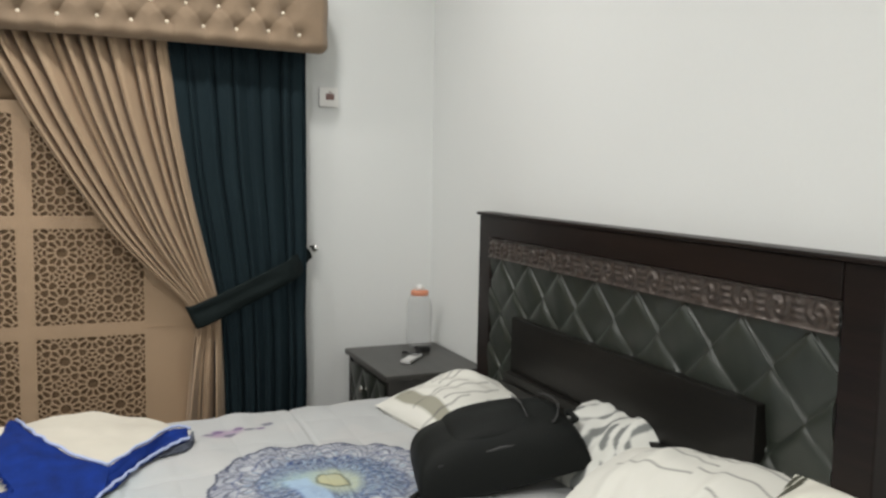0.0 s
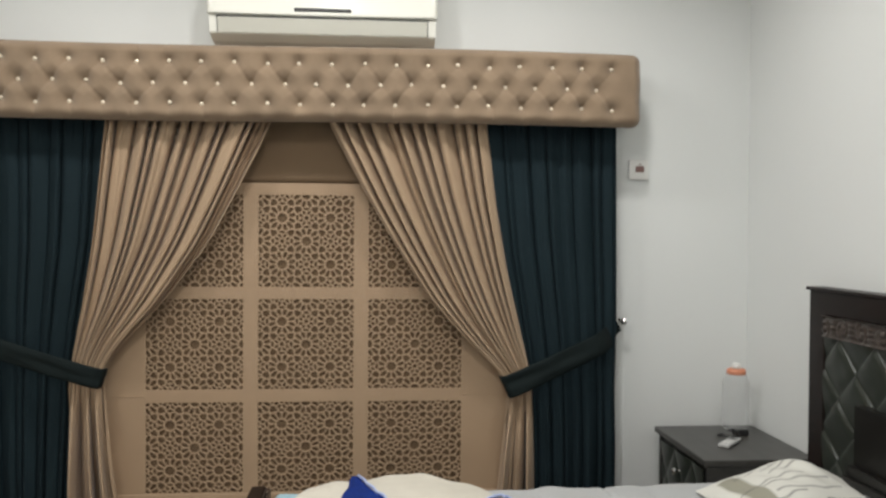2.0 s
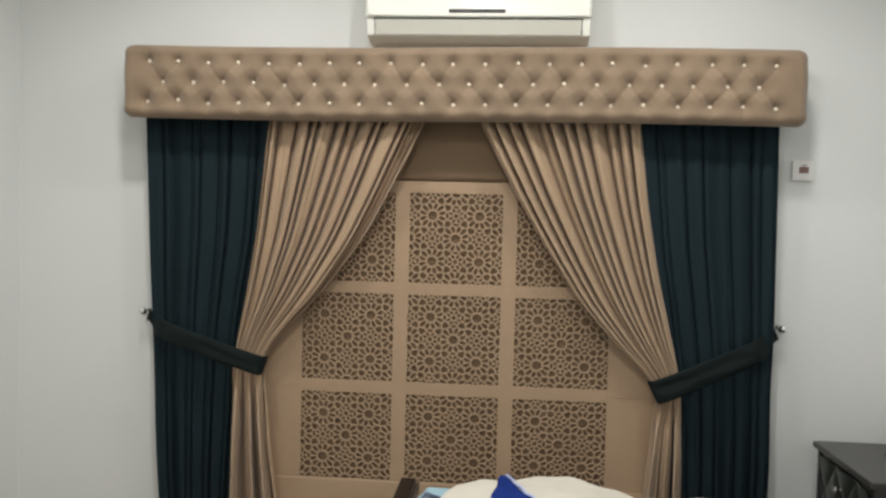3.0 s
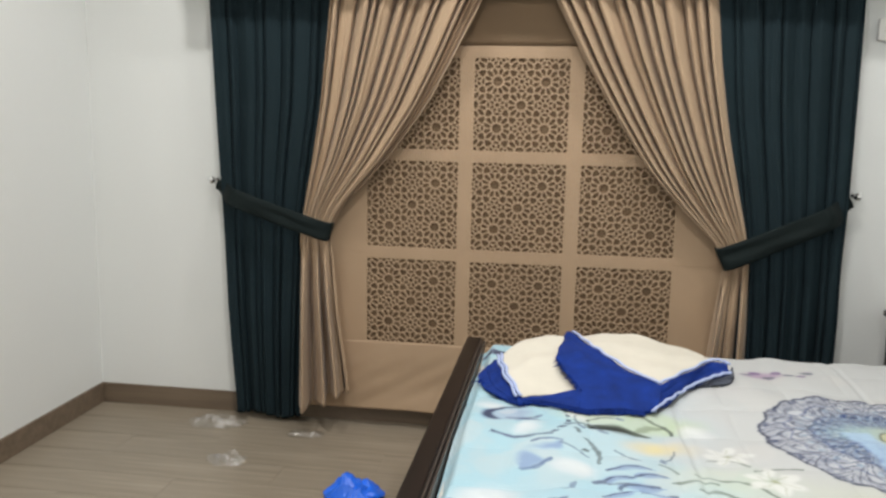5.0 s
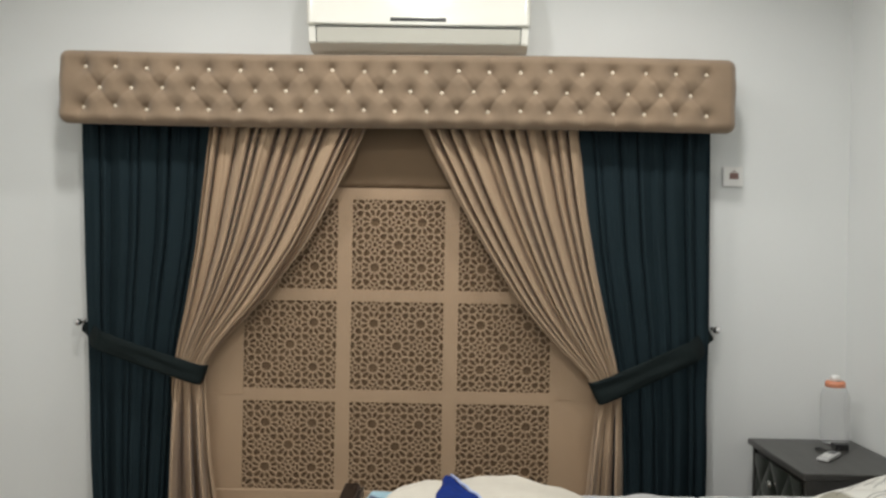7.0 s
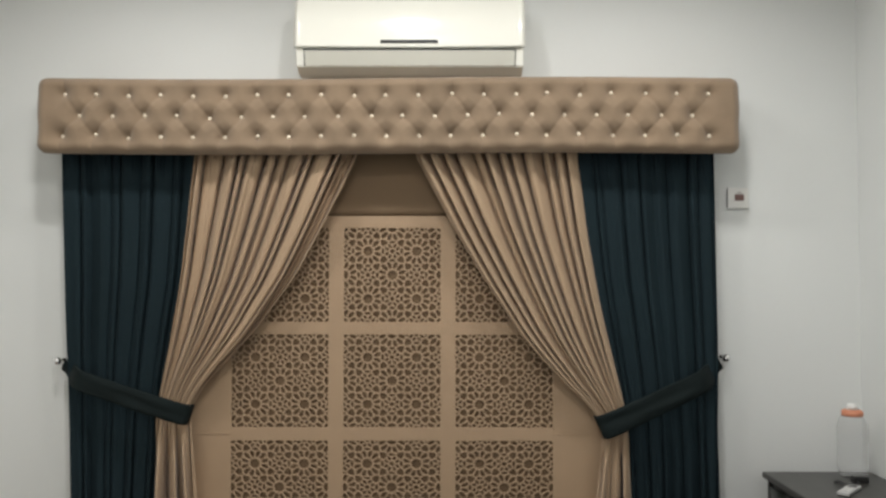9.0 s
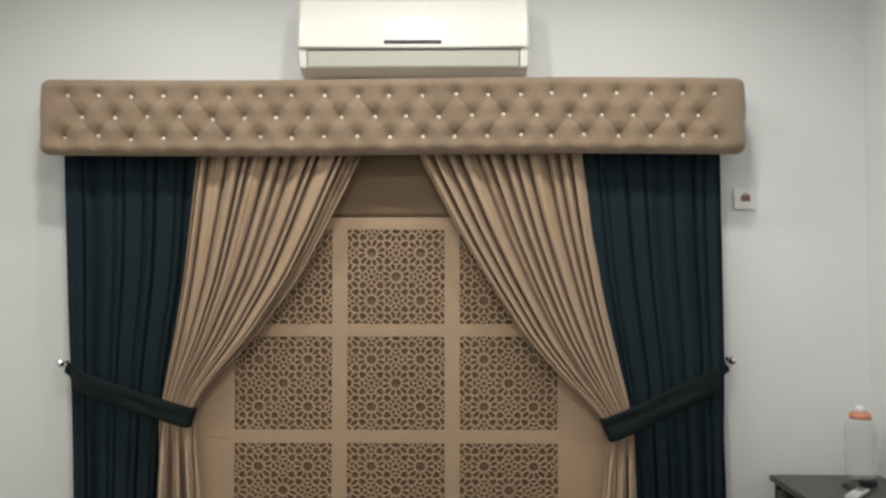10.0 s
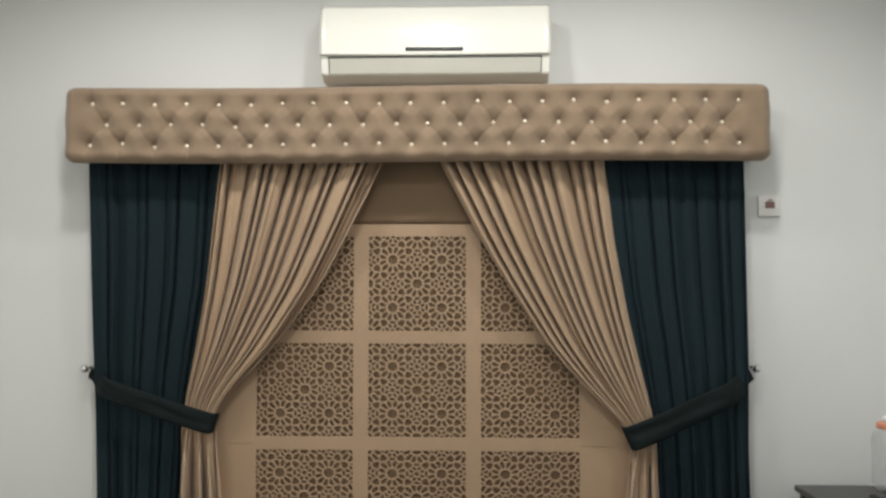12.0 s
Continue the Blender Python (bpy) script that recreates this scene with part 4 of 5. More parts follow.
def bed():
    b = thing("double_bed", (0.95, -1.66, 0.0), "dark wenge double bed with a padded diamond headboard", "bed")
    headboard(b)
    # footboard: flat top rail with a grooved inner edge
    z = 0.628
    part("footboard_rail", boxed(-0.152, -0.096, BY0 - 0.03, BY1 + 0.075, z - 0.045, z, bevel=0.006), WENGE, b)
    part("footboard_panel", boxed(-0.145, -0.100, BY0 - 0.01, BY1 + 0.055, 0.06, z - 0.045, bevel=0.003), WENGE, b)
    part("footboard_bead", boxed(-0.096, -0.088, BY0, BY1 + 0.06, z - 0.05, z - 0.004, bevel=0.003), CARVED, b)
    part("footboard_bead", boxed(-0.084, -0.076, BY0, BY1 + 0.06, z - 0.05, z - 0.008, bevel=0.003), CARVED, b)
    part("side_rail", boxed(-0.12, 2.03, BY1 - 0.03, BY1, 0.20, 0.40, bevel=0.004), WENGE, b)
    part("side_rail", boxed(-0.12, 2.03, BY0, BY0 + 0.03, 0.20, 0.40, bevel=0.004), WENGE, b)
    for y in (BY1 - 0.02, BY0 + 0.02):
        part("leg", boxed(-0.150, -0.09, y - 0.04, y + 0.04, 0.0, 0.10, bevel=0.004), WENGE, b)
    part("slat_base", boxed(-0.10, 2.03, BY0 + 0.03, BY1 - 0.03, 0.22, 0.36), WENGE, b)
    m = solo("mattress", boxed(-0.072, 2.01, BY0 + 0.035, BY1 - 0.035, 0.36, 0.600, bevel=0.03), MATTRESS, "cream mattress under the quilt on the bed", "mattress")
    nx, ny = 600, 600
    s = np.linspace(0, 1, ny)
    drop = 0.24
    run = (QY1 - QY0) + 2 * drop
    along = s * run - drop
    yy = np.clip(along, 0, QY1 - QY0) + QY0
    over = np.maximum(0, -along) + np.maximum(0, along - (QY1 - QY0))
    X, Yg = np.meshgrid(np.linspace(QX0, QX1, nx), yy)
    O = np.repeat(over[:, None], nx, 1)
    sgn = np.repeat(np.where(along < 0, -1.0, 1.0)[:, None], nx, 1)
    Z = quilt_height(X, Yg)
    e = np.minimum(Yg - QY0, QY1 - Yg)
    Z = Z - 0.030 * (1 - smoothstep(0, 0.05, e)) ** 2 - O
    Z = Z - 0.035 * (1 - smoothstep(0.0, 0.05, X - QX0)) ** 2
    Yo = Yg + sgn * (O > 0) * (0.012 + 0.010 * ripple(X * 8, O * 5, 63) * smoothstep(0, 0.15, O))
    C = quilt_print(X, Yg)
    P = np.stack([X, Yo, np.maximum(Z, 0.37)], -1)
    q = thing("quilt", (0.97, -1.68, 0.60), "cream quilt printed with blue mandala and flowers, on the bed", "quilt")
    k0, k1 = int(np.searchsorted(along, 0.0)), int(np.searchsorted(along, QY1 - QY0))
    for name, a, b in (("side_drop", 0, k0 + 1), ("top", k0, k1 + 1), ("side_drop", k1, ny)):
        part(name, sheet(name, P[a:b], QUILT, C[a:b]), QUILT, q)


bed()


def pillow(name, w, h, d, m, label, printed, seed, category="pillow"):
    """A soft cushion: w by h, d thick, at the pose m."""
    n = 90
    U, V = np.meshgrid(np.linspace(-1, 1, n), np.linspace(-1, 1, n))
    prof = np.maximum(0, (1 - abs(U) ** 2.2)) ** 0.62 * np.maximum(0, (1 - abs(V) ** 2.2)) ** 0.62
    pinch = 1 - 0.07 * (1 - abs(V) ** 2) * (abs(U) > 0.0) * abs(U)
    pinch2 = 1 - 0.07 * (1 - abs(U) ** 2) * abs(V)
    X, Y = U * w / 2 * pinch2, V * h / 2 * pinch
    rough = 2.2 if category == "cushion" else 1.0
    wr = rough * (0.011 * ripple(X * 14, Y * 14, seed) + 0.007 * ripple(X * 38, Y * 24, seed + 1))
    top = np.stack([X, Y, prof * d / 2 + wr * prof], -1)
    low = np.stack([X, Y, -prof * d / 2 + wr * prof], -1)
    C = printed(U * w / 2, V * h / 2)
    co = np.concatenate([top.reshape(-1, 3), low.reshape(-1, 3)])
    idx = np.arange(n * n).reshape(n, n)
    q = np.stack([idx[:-1, :-1], idx[:-1, 1:], idx[1:, 1:], idx[1:, :-1]], -1).reshape(-1, 4)
    me = bpy.data.meshes.new(name)
    me.from_pydata(co.tolist(), [], np.concatenate([q, q[:, ::-1] + n * n]).tolist())
    layer = me.color_attributes.new("print", "FLOAT_COLOR", "POINT")
    rgba = np.ones((len(co), 4))
    rgba[:, :3] = np.concatenate([C.reshape(-1, 3)] * 2)
    layer.data.foreach_set("color", rgba.ravel())
    me.materials.append(PILLOWC)
    me.polygons.foreach_set("use_smooth", [True] * len(me.polygons))
    me.update()
    ob = new(name, me)
    ob.matrix_basis = m
    return tagged(ob, label, category, "pillows on the bed")


def striped(seed, greyside=0):
    def f(X, Y):
        C = np.zeros(X.shape + (3,))
        C[:] = (0.68, 0.67, 0.615)
        if greyside:
            g = smoothstep(0.0, 0.01, -X - 0.150) * smoothstep(0.0, 0.01, X + 0.215) * smoothstep(0.0, 0.015, 0.16 - Y)
            C = C * (1 - g[..., None]) + g[..., None] * np.array((0.30, 0.29, 0.23))
        rs = np.random.RandomState(seed)
        for k in range(10):
            y0 = -0.18 + 0.042 * k + rs.uniform(-0.012, 0.012)
            wave = 0.010 * np.sin(X * rs.uniform(14, 30) + rs.uniform(0, 6)) + 0.004 * np.sin(X * 70 + k)
            a, b = sorted(rs.uniform(-0.32, 0.32, 2))
            b = max(b, a + 0.25)
            mk = np.exp(-((Y - y0 - wave) / 0.0035) ** 2) * (X > a) * (X < b)
            C = C * (1 - 0.8 * mk[..., None]) + 0.8 * mk[..., None] * np.array((0.08, 0.08, 0.08))
        return C
    return f


def leafy(X, Y):
    C = np.zeros(X.shape + (3,))
    C[:] = (0.70, 0.68, 0.60)
    for k in range(9):
        cx, cy, a = -0.26 + 0.07 * k, 0.06 * math.sin(2.1 * k) + 0.10, 1.2 + 0.35 * math.sin(k)
        u = ((X - cx) * math.cos(a) + (Y - cy) * math.sin(a)) / 0.075
        v = (-(X - cx) * math.sin(a) + (Y - cy) * math.cos(a)) / 0.026
        mk = (abs(v) < 1 - u * u) * (abs(v) > 0.08) * 1.0
        C = C * (1 - mk[..., None]) + mk[..., None] * np.array((0.05, 0.05, 0.03))
    return C


def scarfy(X, Y):
    C = np.zeros(X.shape + (3,))
    C[:] = (0.62, 0.62, 0.58)
    mk = smoothstep(0.15, 0.45, np.sin(X * 95 + 5 * ripple(X * 14, Y * 14, 77)) * 0.6 + 0.5 * ripple(X * 60, Y * 40, 78))
    return C * (1 - 0.85 * mk[..., None]) + 0.85 * mk[..., None] * np.array((0.10, 0.11, 0.11))


pillow("pillow", 0.50, 0.46, 0.22, pose(1.785, -1.050, 0.672, 0, -3, 9), "cream pillow with black wavy lines and a grey band", striped(3, 1), 90)
pillow("pillow", 0.60, 0.44, 0.20, pose(1.83, -2.225, 0.735, 20, -7, -78), "cream pillow with thin black wavy lines on the bed", striped(6, 0), 93)
pillow("pillow", 0.42, 0.42, 0.15, pose(1.875, -2.63, 0.735, 40, 0, -90), "cream pillow printed with dark leaves on the bed", leafy, 96)
pillow("cushion", 0.42, 0.32, 0.15, pose(1.915, -1.77, 0.735, 35, 0, -86), "crumpled black and white patterned cushion on the bed", scarfy, 99, "cushion")


# ---- backpack ----
def backpack():
    m = pose(1.635, -1.645, 0.672, 12, 0, -106)
    t = new("backpack")
    t.matrix_basis = m
    tagged(t, "black nylon backpack lying flat on the quilt", "backpack")

    def blob(w, l, d, z0, e, seed, name, mat, label=""):
        n = 70
        U, V = np.meshgrid(np.linspace(-1, 1, n), np.linspace(-1, 1, n))
        prof = np.maximum(0, 1 - abs(U) ** e) ** 0.42 * np.maximum(0, 1 - abs(V) ** e) ** 0.42
        sq = 0.93 + 0.07 * np.maximum(0, 1 - V ** 2)
        X, Y = U * w / 2 * sq, V * l / 2
        Z = z0 + d * prof + 0.006 * ripple(X * 16, Y * 14, seed) * prof
        P = np.stack([X, Y, Z], -1)
        o = new(name, sheet(name, P, mat, thick=0.0))
        o.parent = t
        return tagged(o, label)

    blob(0.36, 0.52, 0.165, -0.005, 6.0, 111, "body", NYLON)
    blob(0.29, 0.29, 0.055, 0.118, 6.0, 114, "front_pocket", NYLON)

    def local(name, bm, mat, label="", smooth=True):
        o = new(name, mesh_of(name, bm, mat, smooth))
        o.parent = t
        return tagged(o, label)

    z = 0.168
    zip_line = [(0.125 * math.cos(a), 0.165 + 0.05 * math.sin(a), z - 0.006 - 0.02 * abs(math.cos(a)) ** 6) for a in np.linspace(0.05, math.pi - 0.05, 24)]
    local("zip", tube(zip_line, 0.0035, 6), ZIP)
    local("zip", tube([(-0.11, 0.10, z + 0.004), (0.0, 0.108, z + 0.011), (0.11, 0.10, z + 0.004)], 0.003, 6), ZIP)
    # side seam as a lighter grey cord, standing in for its highlight
    local("side_seam_highlight", tube([(0.155, -0.19, 0.10), (0.160, 0.0, 0.115), (0.152, 0.17, 0.10)], 0.005, 6), ZIP)
    local("grab_handle", tube([(-0.04, 0.222, 0.09), (-0.035, 0.262, 0.10), (0.035, 0.262, 0.10), (0.04, 0.222, 0.09)], 0.010, 8), NYLON)
    for sx in (-1, 1):
        local("shoulder_strap", tube([(sx * 0.10, -0.24, 0.02), (sx * 0.125, -0.285, 0.012), (sx * 0.15, -0.27, 0.010), (sx * 0.165, -0.20, 0.010)], 0.010, 8), NYLON)
    local("badge", boxed(-0.140, -0.116, 0.097, 0.111, 0.148, 0.162, bevel=0.002), TAG, "small white badge", False)


backpack()


# ---- folded prayer mat ----
def loft(lines, n, seed, wave=0.004, soft=3):
    """Soft cloth drawn over a few guide lines, each of (x, y, z) points, kept above the quilt."""
    def even(p, m):
        p = np.array(p, float)
        q = np.linspace(0, len(p) - 1, m)
        return np.stack([np.interp(q, range(len(p)), p[:, k]) for k in range(3)], -1)

    rows = np.stack([even(p, n) for p in lines])
    q = np.linspace(0, len(lines) - 1, n)
    i = np.minimum(q.astype(int), len(lines) - 2)
    f = (q - i)[:, None, None]
    P = rows[i] * (1 - f) + rows[i + 1] * f
    for _ in range(soft):
        for ax in (0, 1):
            E = np.concatenate([np.take(P, [0], ax), P, np.take(P, [n - 1], ax)], ax)
            P = 0.25 * np.take(E, range(n), ax) + 0.5 * P + 0.25 * np.take(E, range(2, n + 2), ax)
    U, V = np.meshgrid(np.linspace(0, 1, n), np.linspace(0, 1, n))
    P[..., 0] += 0.003 * ripple(U * 12, V * 12, seed + 50)
    P[..., 1] += 0.003 * ripple(U * 12, V * 12, seed + 70)
    P[..., 2] = np.maximum(quilt_height(P[..., 0], P[..., 1]) + 0.006, P[..., 2] + wave * ripple(P[..., 0] * 16, P[..., 1] * 16, seed))
    return P


def prayer_mat():
    t = thing("prayer_mat", (0.40, -1.10, 0.64), "royal blue plush mat folded cream side up on the quilt", "mat")

    def piece(name, P, mat, label="", thick=0.007):
        return part(name, sheet(name, P, mat, thick=thick), mat, t, label)

    piece("cream_back", loft([[(0.0, -1.02, 0.66), (0.017, -1.111, 0.70), (0.05, -1.26, 0.685), (0.103, -1.411, 0.66)],
                              [(0.08, -0.84, 0.65), (0.092, -0.944, 0.722), (0.12, -1.18, 0.715), (0.16, -1.39, 0.66)],
                              [(0.17, -0.80, 0.65), (0.17, -0.917, 0.737), (0.20, -1.15, 0.715), (0.22, -1.372, 0.66)],
                              [(0.27, -0.79, 0.65), (0.26, -0.915, 0.733), (0.30, -1.13, 0.705), (0.30, -1.345, 0.655)]], 50, 201), RUGB, "cream woven underside")
    piece("cream_back", loft([[(0.26, -0.80, 0.65), (0.262, -0.905, 0.734), (0.355, -1.14, 0.728), (0.436, -1.25, 0.708), (0.522, -1.305, 0.690)],
                              [(0.36, -0.78, 0.65), (0.36, -0.865, 0.738), (0.47, -1.05, 0.728), (0.55, -1.15, 0.71), (0.62, -1.185, 0.693)],
                              [(0.48, -0.77, 0.65), (0.48, -0.845, 0.738), (0.57, -0.91, 0.728), (0.64, -0.98, 0.712), (0.70, -1.07, 0.697)],
                              [(0.58, -0.77, 0.65), (0.58, -0.82, 0.70), (0.66, -0.86, 0.70), (0.72, -0.92, 0.695), (0.76, -0.985, 0.693)],
                              [(0.60, -0.76, 0.65), (0.62, -0.78, 0.65), (0.69, -0.82, 0.65), (0.75, -0.89, 0.65), (0.79, -0.96, 0.66)]], 60, 202), RUGB, "cream woven underside")
    piece("plush_fold", loft([[(0.235, -0.90, 0.730), (0.212, -1.06, 0.730), (0.202, -1.18, 0.728), (0.226, -1.258, 0.710), (0.272, -1.345, 0.690), (0.262, -1.482, 0.647)],
                              [(0.25, -0.895, 0.745), (0.25, -1.03, 0.750), (0.280, -1.16, 0.748), (0.33, -1.26, 0.735), (0.39, -1.34, 0.705), (0.39, -1.482, 0.648)],
                              [(0.267, -0.900, 0.740), (0.31, -1.03, 0.740), (0.357, -1.14, 0.738), (0.438, -1.25, 0.718), (0.535, -1.312, 0.698), (0.505, -1.432, 0.652)]], 60, 203), RUGV, "deep blue plush pile")
    piece("plush_fold", loft([[(0.085, -1.400, 0.655), (0.2, -1.370, 0.658), (0.30, -1.33, 0.675)], [(0.095, -1.428, 0.646), (0.199, -1.446, 0.646), (0.275, -1.484, 0.647)]], 30, 204), RUGV)
    piece("plush_fold", loft([[(-0.03, -1.10, 0.655), (-0.053, -1.18, 0.650), (-0.03, -1.27, 0.647), (-0.003, -1.33, 0.647), (0.10, -1.430, 0.647)],
                              [(0.0, -1.09, 0.682), (0.014, -1.132, 0.694), (0.035, -1.22, 0.690), (0.06, -1.31, 0.678), (0.103, -1.412, 0.664)]], 36, 205), RUGV)
    piece("plush_fold", loft([[(0.490, -1.325, 0.690), (0.53, -1.308, 0.697), (0.614, -1.19, 0.702), (0.727, -1.030, 0.702), (0.787, -1.015, 0.690)],
                              [(0.480, -1.39, 0.664), (0.55, -1.335, 0.668), (0.612, -1.225, 0.672), (0.705, -1.09, 0.678), (0.785, -1.05, 0.680)],
                              [(0.440, -1.460, 0.648), (0.495, -1.432, 0.650), (0.589, -1.272, 0.655), (0.692, -1.144, 0.665), (0.781, -1.087, 0.675)]], 44, 206), RUGV)
    piece("lining", loft([[(0.66, -1.175, 0.655), (0.72, -1.115, 0.664), (0.781, -1.083, 0.672), (0.797, -1.02, 0.688)],
                          [(0.655, -1.185, 0.645), (0.70, -1.15, 0.645), (0.777, -1.118, 0.645), (0.80, -1.04, 0.650)]], 24, 207), UNDER, "slate grey lining under the fold")
    rs = np.random.RandomState(9)
    # shaggy pile edge along the lower border
    tufts = bmesh.new()
    for k in range(620):
        q = rs.uniform(0, 1)
        a, b = ((0.10, -1.415), (0.27, -1.475)) if k % 2 else ((0.27, -1.475), (0.47, -1.45))
        if k % 7 == 1:
            a, b = (0.205, -1.19), (0.285, -1.37)
        if k % 3 == 0:
            a, b = (-0.035, -1.24), (0.09, -1.42)
        x, y = a[0] + q * (b[0] - a[0]), a[1] + q * (b[1] - a[1])
        z = float(quilt_height(np.array(x), np.array(y))) + 0.007
        if k % 7 == 1 and k % 3:
            z = 0.722 - 0.045 * q
        dx, dy, w = rs.normal(0, 0.010), -rs.uniform(0.006, 0.022), 0.004
        v = [tufts.verts.new(p) for p in ((x - w, y, z + 0.006), (x + w, y, z + 0.006), (x + dx + 0.001, y + dy, z), (x, y, z + 0.012))]
        tufts.faces.new((v[0], v[1], v[2]))
        tufts.faces.new((v[0], v[2], v[3]))
        tufts.faces.new((v[1], v[3], v[2]))
    tagged(part("fringe", tufts, RUGV, t), "short blue pile fringe", kind="stuff")

    def edge(pts, name="piping"):
        pts = [(np.interp(q, range(len(pts)), [p[0] for p in pts]) + 0.004 * math.sin(9 * q + pts[0][0] * 40), np.interp(q, range(len(pts)), [p[1] for p in pts]) + 0.004 * math.cos(7 * q), np.interp(q, range(len(pts)), [p[2] for p in pts])) for q in np.linspace(0, len(pts) - 1, 5 * len(pts))]
        P = [(x, y, max(z, float(quilt_height(np.array(x), np.array(y))) + 0.010)) for x, y, z in pts]
        part(name, tube(P, 0.0050, 6), PIPING, t, smooth=True)

    edge([(0.490, -1.445, 0.658), (0.54, -1.36, 0.664), (0.591, -1.286, 0.668), (0.64, -1.215, 0.674), (0.692, -1.157, 0.679), (0.74, -1.117, 0.685), (0.783, -1.094, 0.688)])
    edge([(0.267, -0.900, 0.746), (0.31, -1.03, 0.747), (0.358, -1.14, 0.744), (0.438, -1.25, 0.724), (0.525, -1.308, 0.703)])
    edge([(0.527, -1.308, 0.703), (0.614, -1.188, 0.707), (0.727, -1.028, 0.708), (0.765, -1.010, 0.703), (0.79, -1.02, 0.695)])
    edge([(0.018, -1.112, 0.708), (0.05, -1.26, 0.694), (0.104, -1.411, 0.668)])
    edge([(0.006, -1.10, 0.700), (0.036, -1.25, 0.692), (0.092, -1.412, 0.666)])


prayer_mat()


# ---- bedside table and what stands on it ----
NX0, NX1, NY0, NY1, NZ = 1.622, 2.092, -0.665, -0.075, 0.712


KNOB_UP = 0.05


def nightstand():
    t = thing("bedside_table", ((NX0 + NX1) / 2, (NY0 + NY1) / 2, 0), "charcoal wooden bedside table with padded drawers", "bedside table")
    part("tabletop", boxed(NX0, NX1, NY0, NY1, NZ - 0.026, NZ, bevel=0.005), NIGHT, t)
    a, b = NX0 + 0.018, NX1 - 0.004
    part("side_panel", boxed(a, b, NY0 + 0.015, NY0 + 0.035, 0.04, NZ - 0.026, bevel=0.002), NIGHT, t)
    part("side_panel", boxed(a, b, NY1 - 0.035, NY1 - 0.015, 0.04, NZ - 0.026, bevel=0.002), NIGHT, t)
    part("back_panel", boxed(b - 0.012, b, NY0 + 0.035, NY1 - 0.035, 0.04, NZ - 0.026), NIGHT, t)
    part("plinth", boxed(a + 0.01, b, NY0 + 0.02, NY1 - 0.02, 0.0, 0.04), NIGHT, t)
    for z0, z1 in ((0.385, NZ - 0.036), (0.055, 0.375)):
        dr = part("drawer", boxed(a + 0.012, b - 0.02, NY0 + 0.038, NY1 - 0.038, z0, z1, bevel=0.003), NIGHT, t)
        Y, Z = np.meshgrid(np.linspace(NY1 - 0.055, NY0 + 0.055, 120), np.linspace(z0 + 0.015, z1 - 0.015, 70))
        p, q = (Y + 0.37) / 0.2 + Z / 0.26, (Y + 0.37) / 0.2 - Z / 0.26
        fa, fb = abs(2 * (p - np.floor(p)) - 1), abs(2 * (q - np.floor(q)) - 1)
        h = 0.014 * (1 - fa ** 3) * (1 - fb ** 3)
        part("padded_front", sheet("padded_front", np.stack([a + 0.008 - h, Y, Z], -1), LEATHER, thick=0.003), LEATHER, dr, "dark leatherette in raised diamonds")
        zk = (z0 + z1) / 2
        part("knob", lathe([(0.012, 0), (0.006, 0.004), (0.005, 0.014), (0.014, 0.018), (0.017, 0.026), (0.010, 0.034), (0.0001, 0.036)], 18, (a + 0.002, -0.350, zk + KNOB_UP), pose(0, 0, 0, 0, -90)), CHROME, dr, "chrome knob", smooth=True)


nightstand()


def bottle(x, y):
    t = thing("water_bottle", (x, y, NZ), "clear plastic bottle with orange neck on the bedside table", "bottle")
    R = 0.062
    ribs = [(R - 0.002 * (k % 2), 0.055 + 0.012 * k) for k in range(12)]
    part("body", lathe([(0.034, 0.0), (0.046, 0.004), (0.056, 0.020), (R, 0.045)] + ribs + [(R, 0.205), (R - 0.004, 0.228), (0.048, 0.255), (0.040, 0.262)], 32, (x, y, NZ)), CLEAR, t, "clear ribbed body", smooth=True)
    part("neck_ring", lathe([(0.040, 0.260), (0.043, 0.263), (0.043, 0.280), (0.036, 0.286)], 28, (x, y, NZ)), ORANGE, t, "orange ring", smooth=True)
    part("cap", lathe([(0.021, 0.284), (0.021, 0.300), (0.017, 0.311), (0.0001, 0.314)], 24, (x, y, NZ)), TAG, t, "white cap", smooth=True)


bottle(1.965, -0.185)


def remote():
    t = new("remote_control")
    t.matrix_basis = pose(1.835, -0.415, NZ + 0.001, 0, 0, -42)
    tagged(t, "small pale grey remote control on the bedside table", "remote control")

    def local(name, bm, mat):
        o = new(name, mesh_of(name, bm, mat))
        o.parent = t
        return o

    local("case", boxed(-0.024, 0.024, -0.080, 0.080, 0.0, 0.014, bevel=0.004), GREYP)
    local("screen", boxed(-0.015, 0.015, 0.03, 0.062, 0.014, 0.0155), BLACKP)
    for k in range(3):
        for s in (-1, 1):
            local("button", boxed(s * 0.009 - 0.005, s * 0.009 + 0.005, -0.05 + 0.022 * k, -0.038 + 0.022 * k, 0.014, 0.0162, bevel=0.001), TAG)


remote()
cable = [(1.845 + 0.030 * math.cos(a) + 0.010 * a, -0.285 + 0.028 * math.sin(a), NZ + 0.004 + 0.0006 * a) for a in np.linspace(0, 8.0, 48)]
cable += [(1.925, -0.262, NZ + 0.008), (1.94, -0.258, NZ + 0.010)]
cb = thing("charger_cable", (1.88, -0.28, NZ), "thin black cable coiled round a small plug", "cable")
part("cord", tube(cable, 0.0035, 6), BLACKP, cb, smooth=True)
part("plug", boxed(1.925, 1.985, -0.280, -0.240, NZ, NZ + 0.026, bevel=0.004), BLACKP, cb)


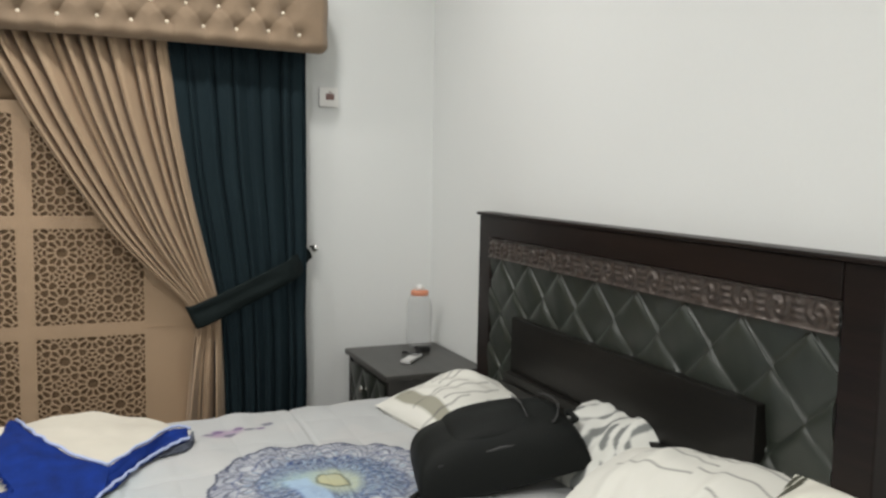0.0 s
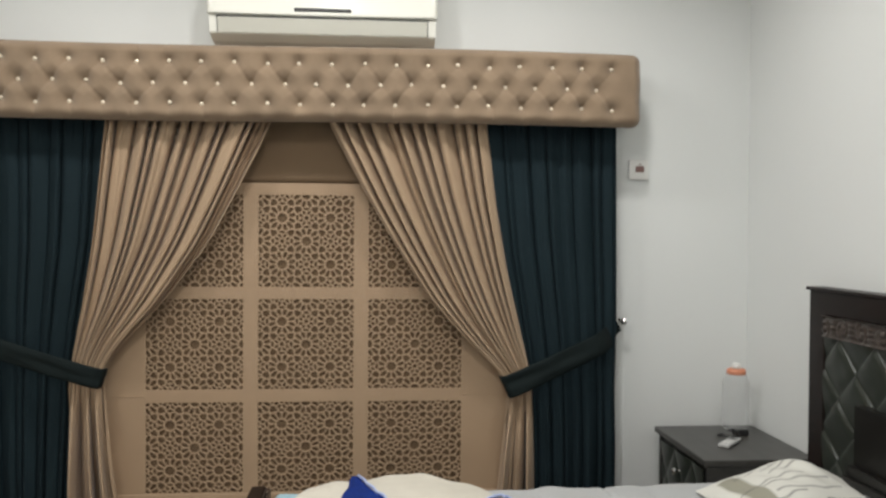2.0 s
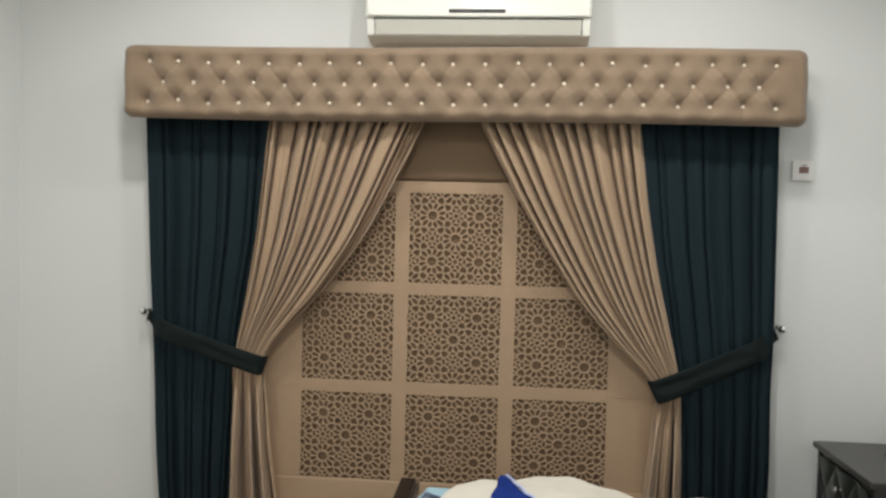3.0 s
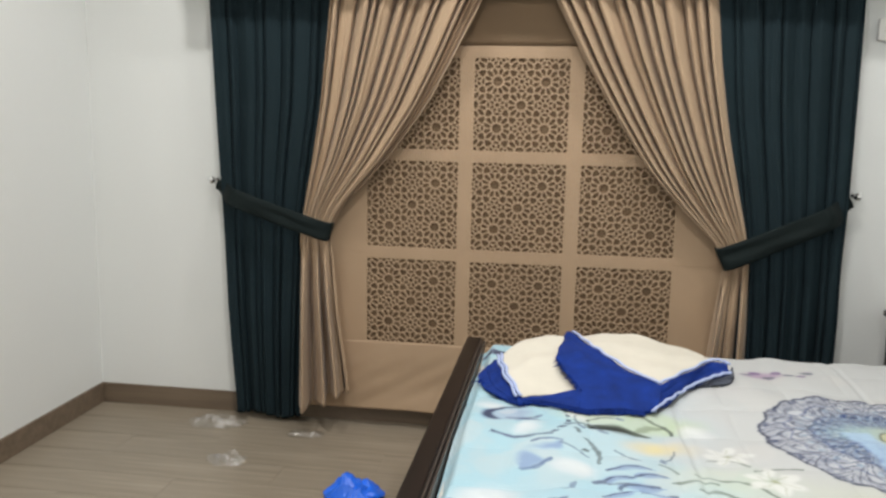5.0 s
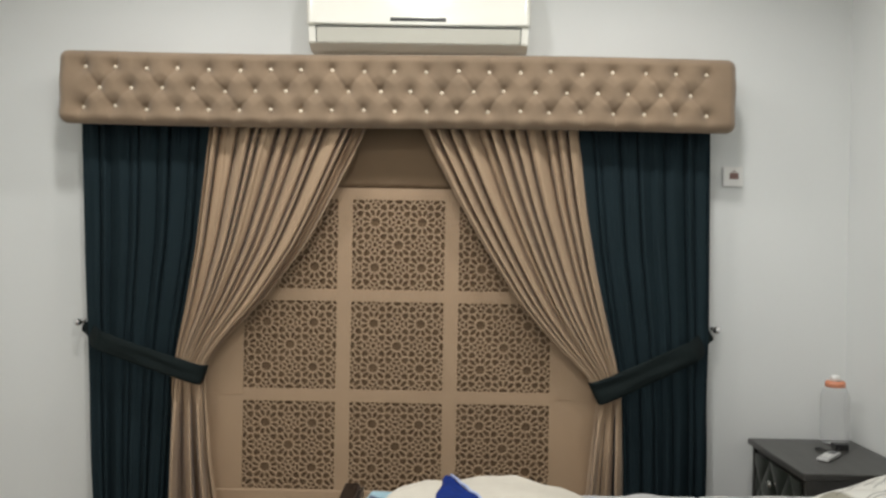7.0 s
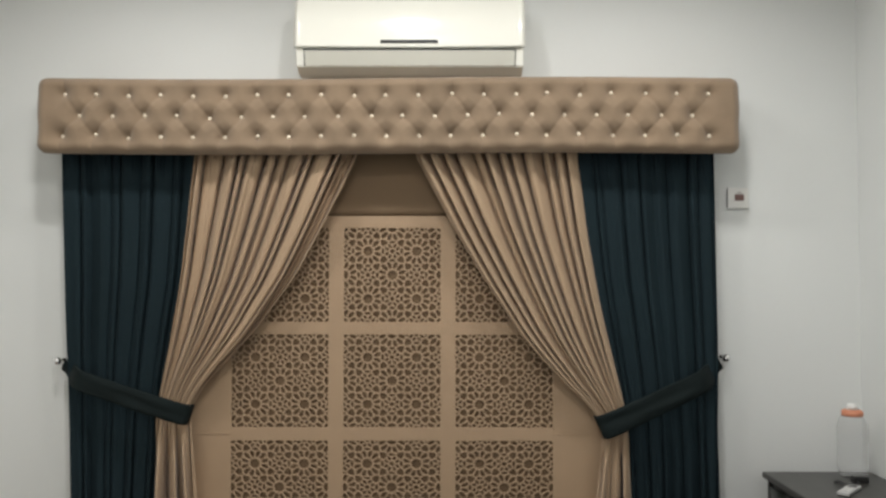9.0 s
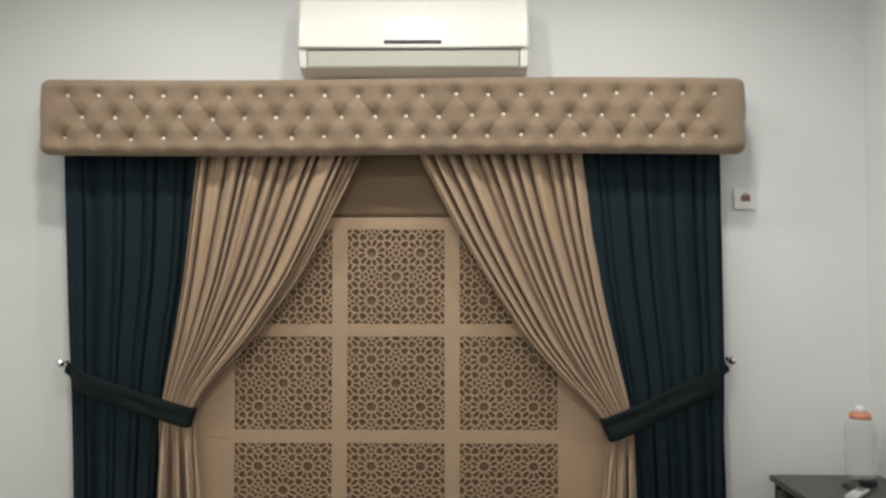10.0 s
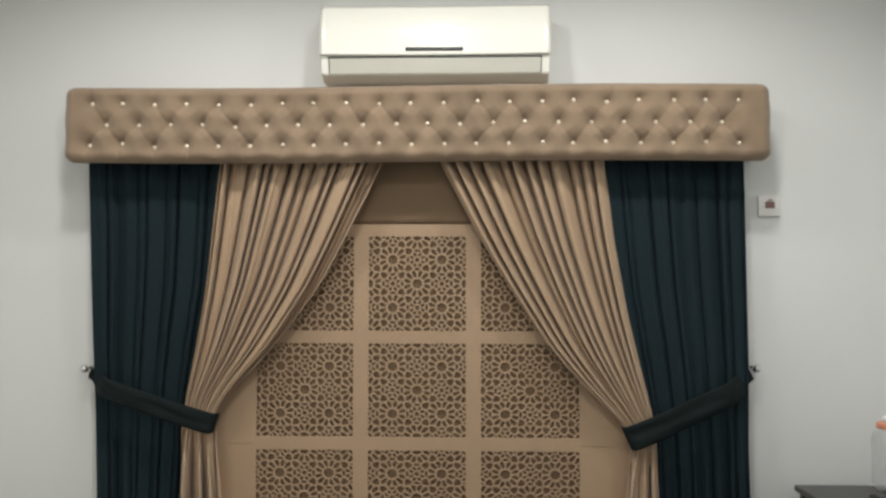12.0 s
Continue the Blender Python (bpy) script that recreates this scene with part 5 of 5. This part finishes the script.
# ---- on the floor ----
def crumple(name, cx, cy, r, h, mat, seed, label, category, flat=False):
    """A crumpled sheet of thin plastic."""
    n = 46
    rs = np.random.RandomState(seed)
    U, V = np.meshgrid(np.linspace(-1, 1, n), np.linspace(-1, 1, n))
    X = U * np.sqrt(1 - 0.4 * V * V) * r + 0.10 * r * ripple(U * 4, V * 4, seed)
    Y = V * np.sqrt(1 - 0.4 * U * U) * r * (0.6 if flat else 1.0) + 0.10 * r * ripple(U * 4, V * 4, seed + 1)
    ridge = abs(ripple(U * 4, V * 4, seed + 2)) + (0.6 if flat else 0.25) * abs(ripple(U * 11, V * 11, seed + 3))
    dome = np.maximum(0, 1 - (U ** 2 + V ** 2) * 0.8)
    Z = 0.003 + (h * (0.35 * ridge * (0.3 + dome) if flat else dome * (0.7 + 0.35 * ridge) + 0.08 * ridge))
    return solo(name, sheet(name, np.stack([X + cx, Y + cy, Z - Z.min() + 0.001], -1), mat, smooth=not flat), mat, label, category)


crumple("plastic_bag", -0.565, -0.83, 0.115, 0.075, BLUEBAG, 301, "crumpled bright blue plastic bag on the floor", "bag")
crumple("plastic_wrapper", -1.20, -0.60, 0.095, 0.05, WRAP, 305, "crumpled clear plastic wrapper on the floor", "wrapper", True)
crumple("plastic_wrapper", -1.43, -0.17, 0.15, 0.035, WRAP, 309, "clear plastic wrapping scrap by the curtain hem", "wrapper", True)
crumple("plastic_wrapper", -0.95, -0.24, 0.09, 0.015, WRAP, 313, "clear plastic wrapping scrap by the curtain hem", "wrapper", True)


# ---- floor planks ----
def planks():
    L, W, g = 1.2, 0.2, 0.0015
    me = mesh_of("plank", boxed(0, L - g, 0, W - g, -0.002, 0.0), PLANK)
    short = {}
    rs = np.random.RandomState(2)
    j, y = 0, 0.0
    while y > YB + 0.01:
        x = XL - (j * 0.4) % L
        while x < XR:
            a, b = max(x, XL), min(x + L - g, XR)
            if b - a > 0.02:
                if b - a > L - 2 * g:
                    data = me
                else:
                    key = round(b - a, 3)
                    data = short.setdefault(key, None) or mesh_of("plank", boxed(0, b - a, 0, W - g, -0.002, 0.0), PLANK)
                    short[key] = data
                o = new("plank", data)
                o.parent = floor
                o.matrix_parent_inverse = Matrix.Translation(-floor.location)
                o.location = (a, max(y - W, YB) , 0)
            x += L
        y -= W
        j += 1


planks()
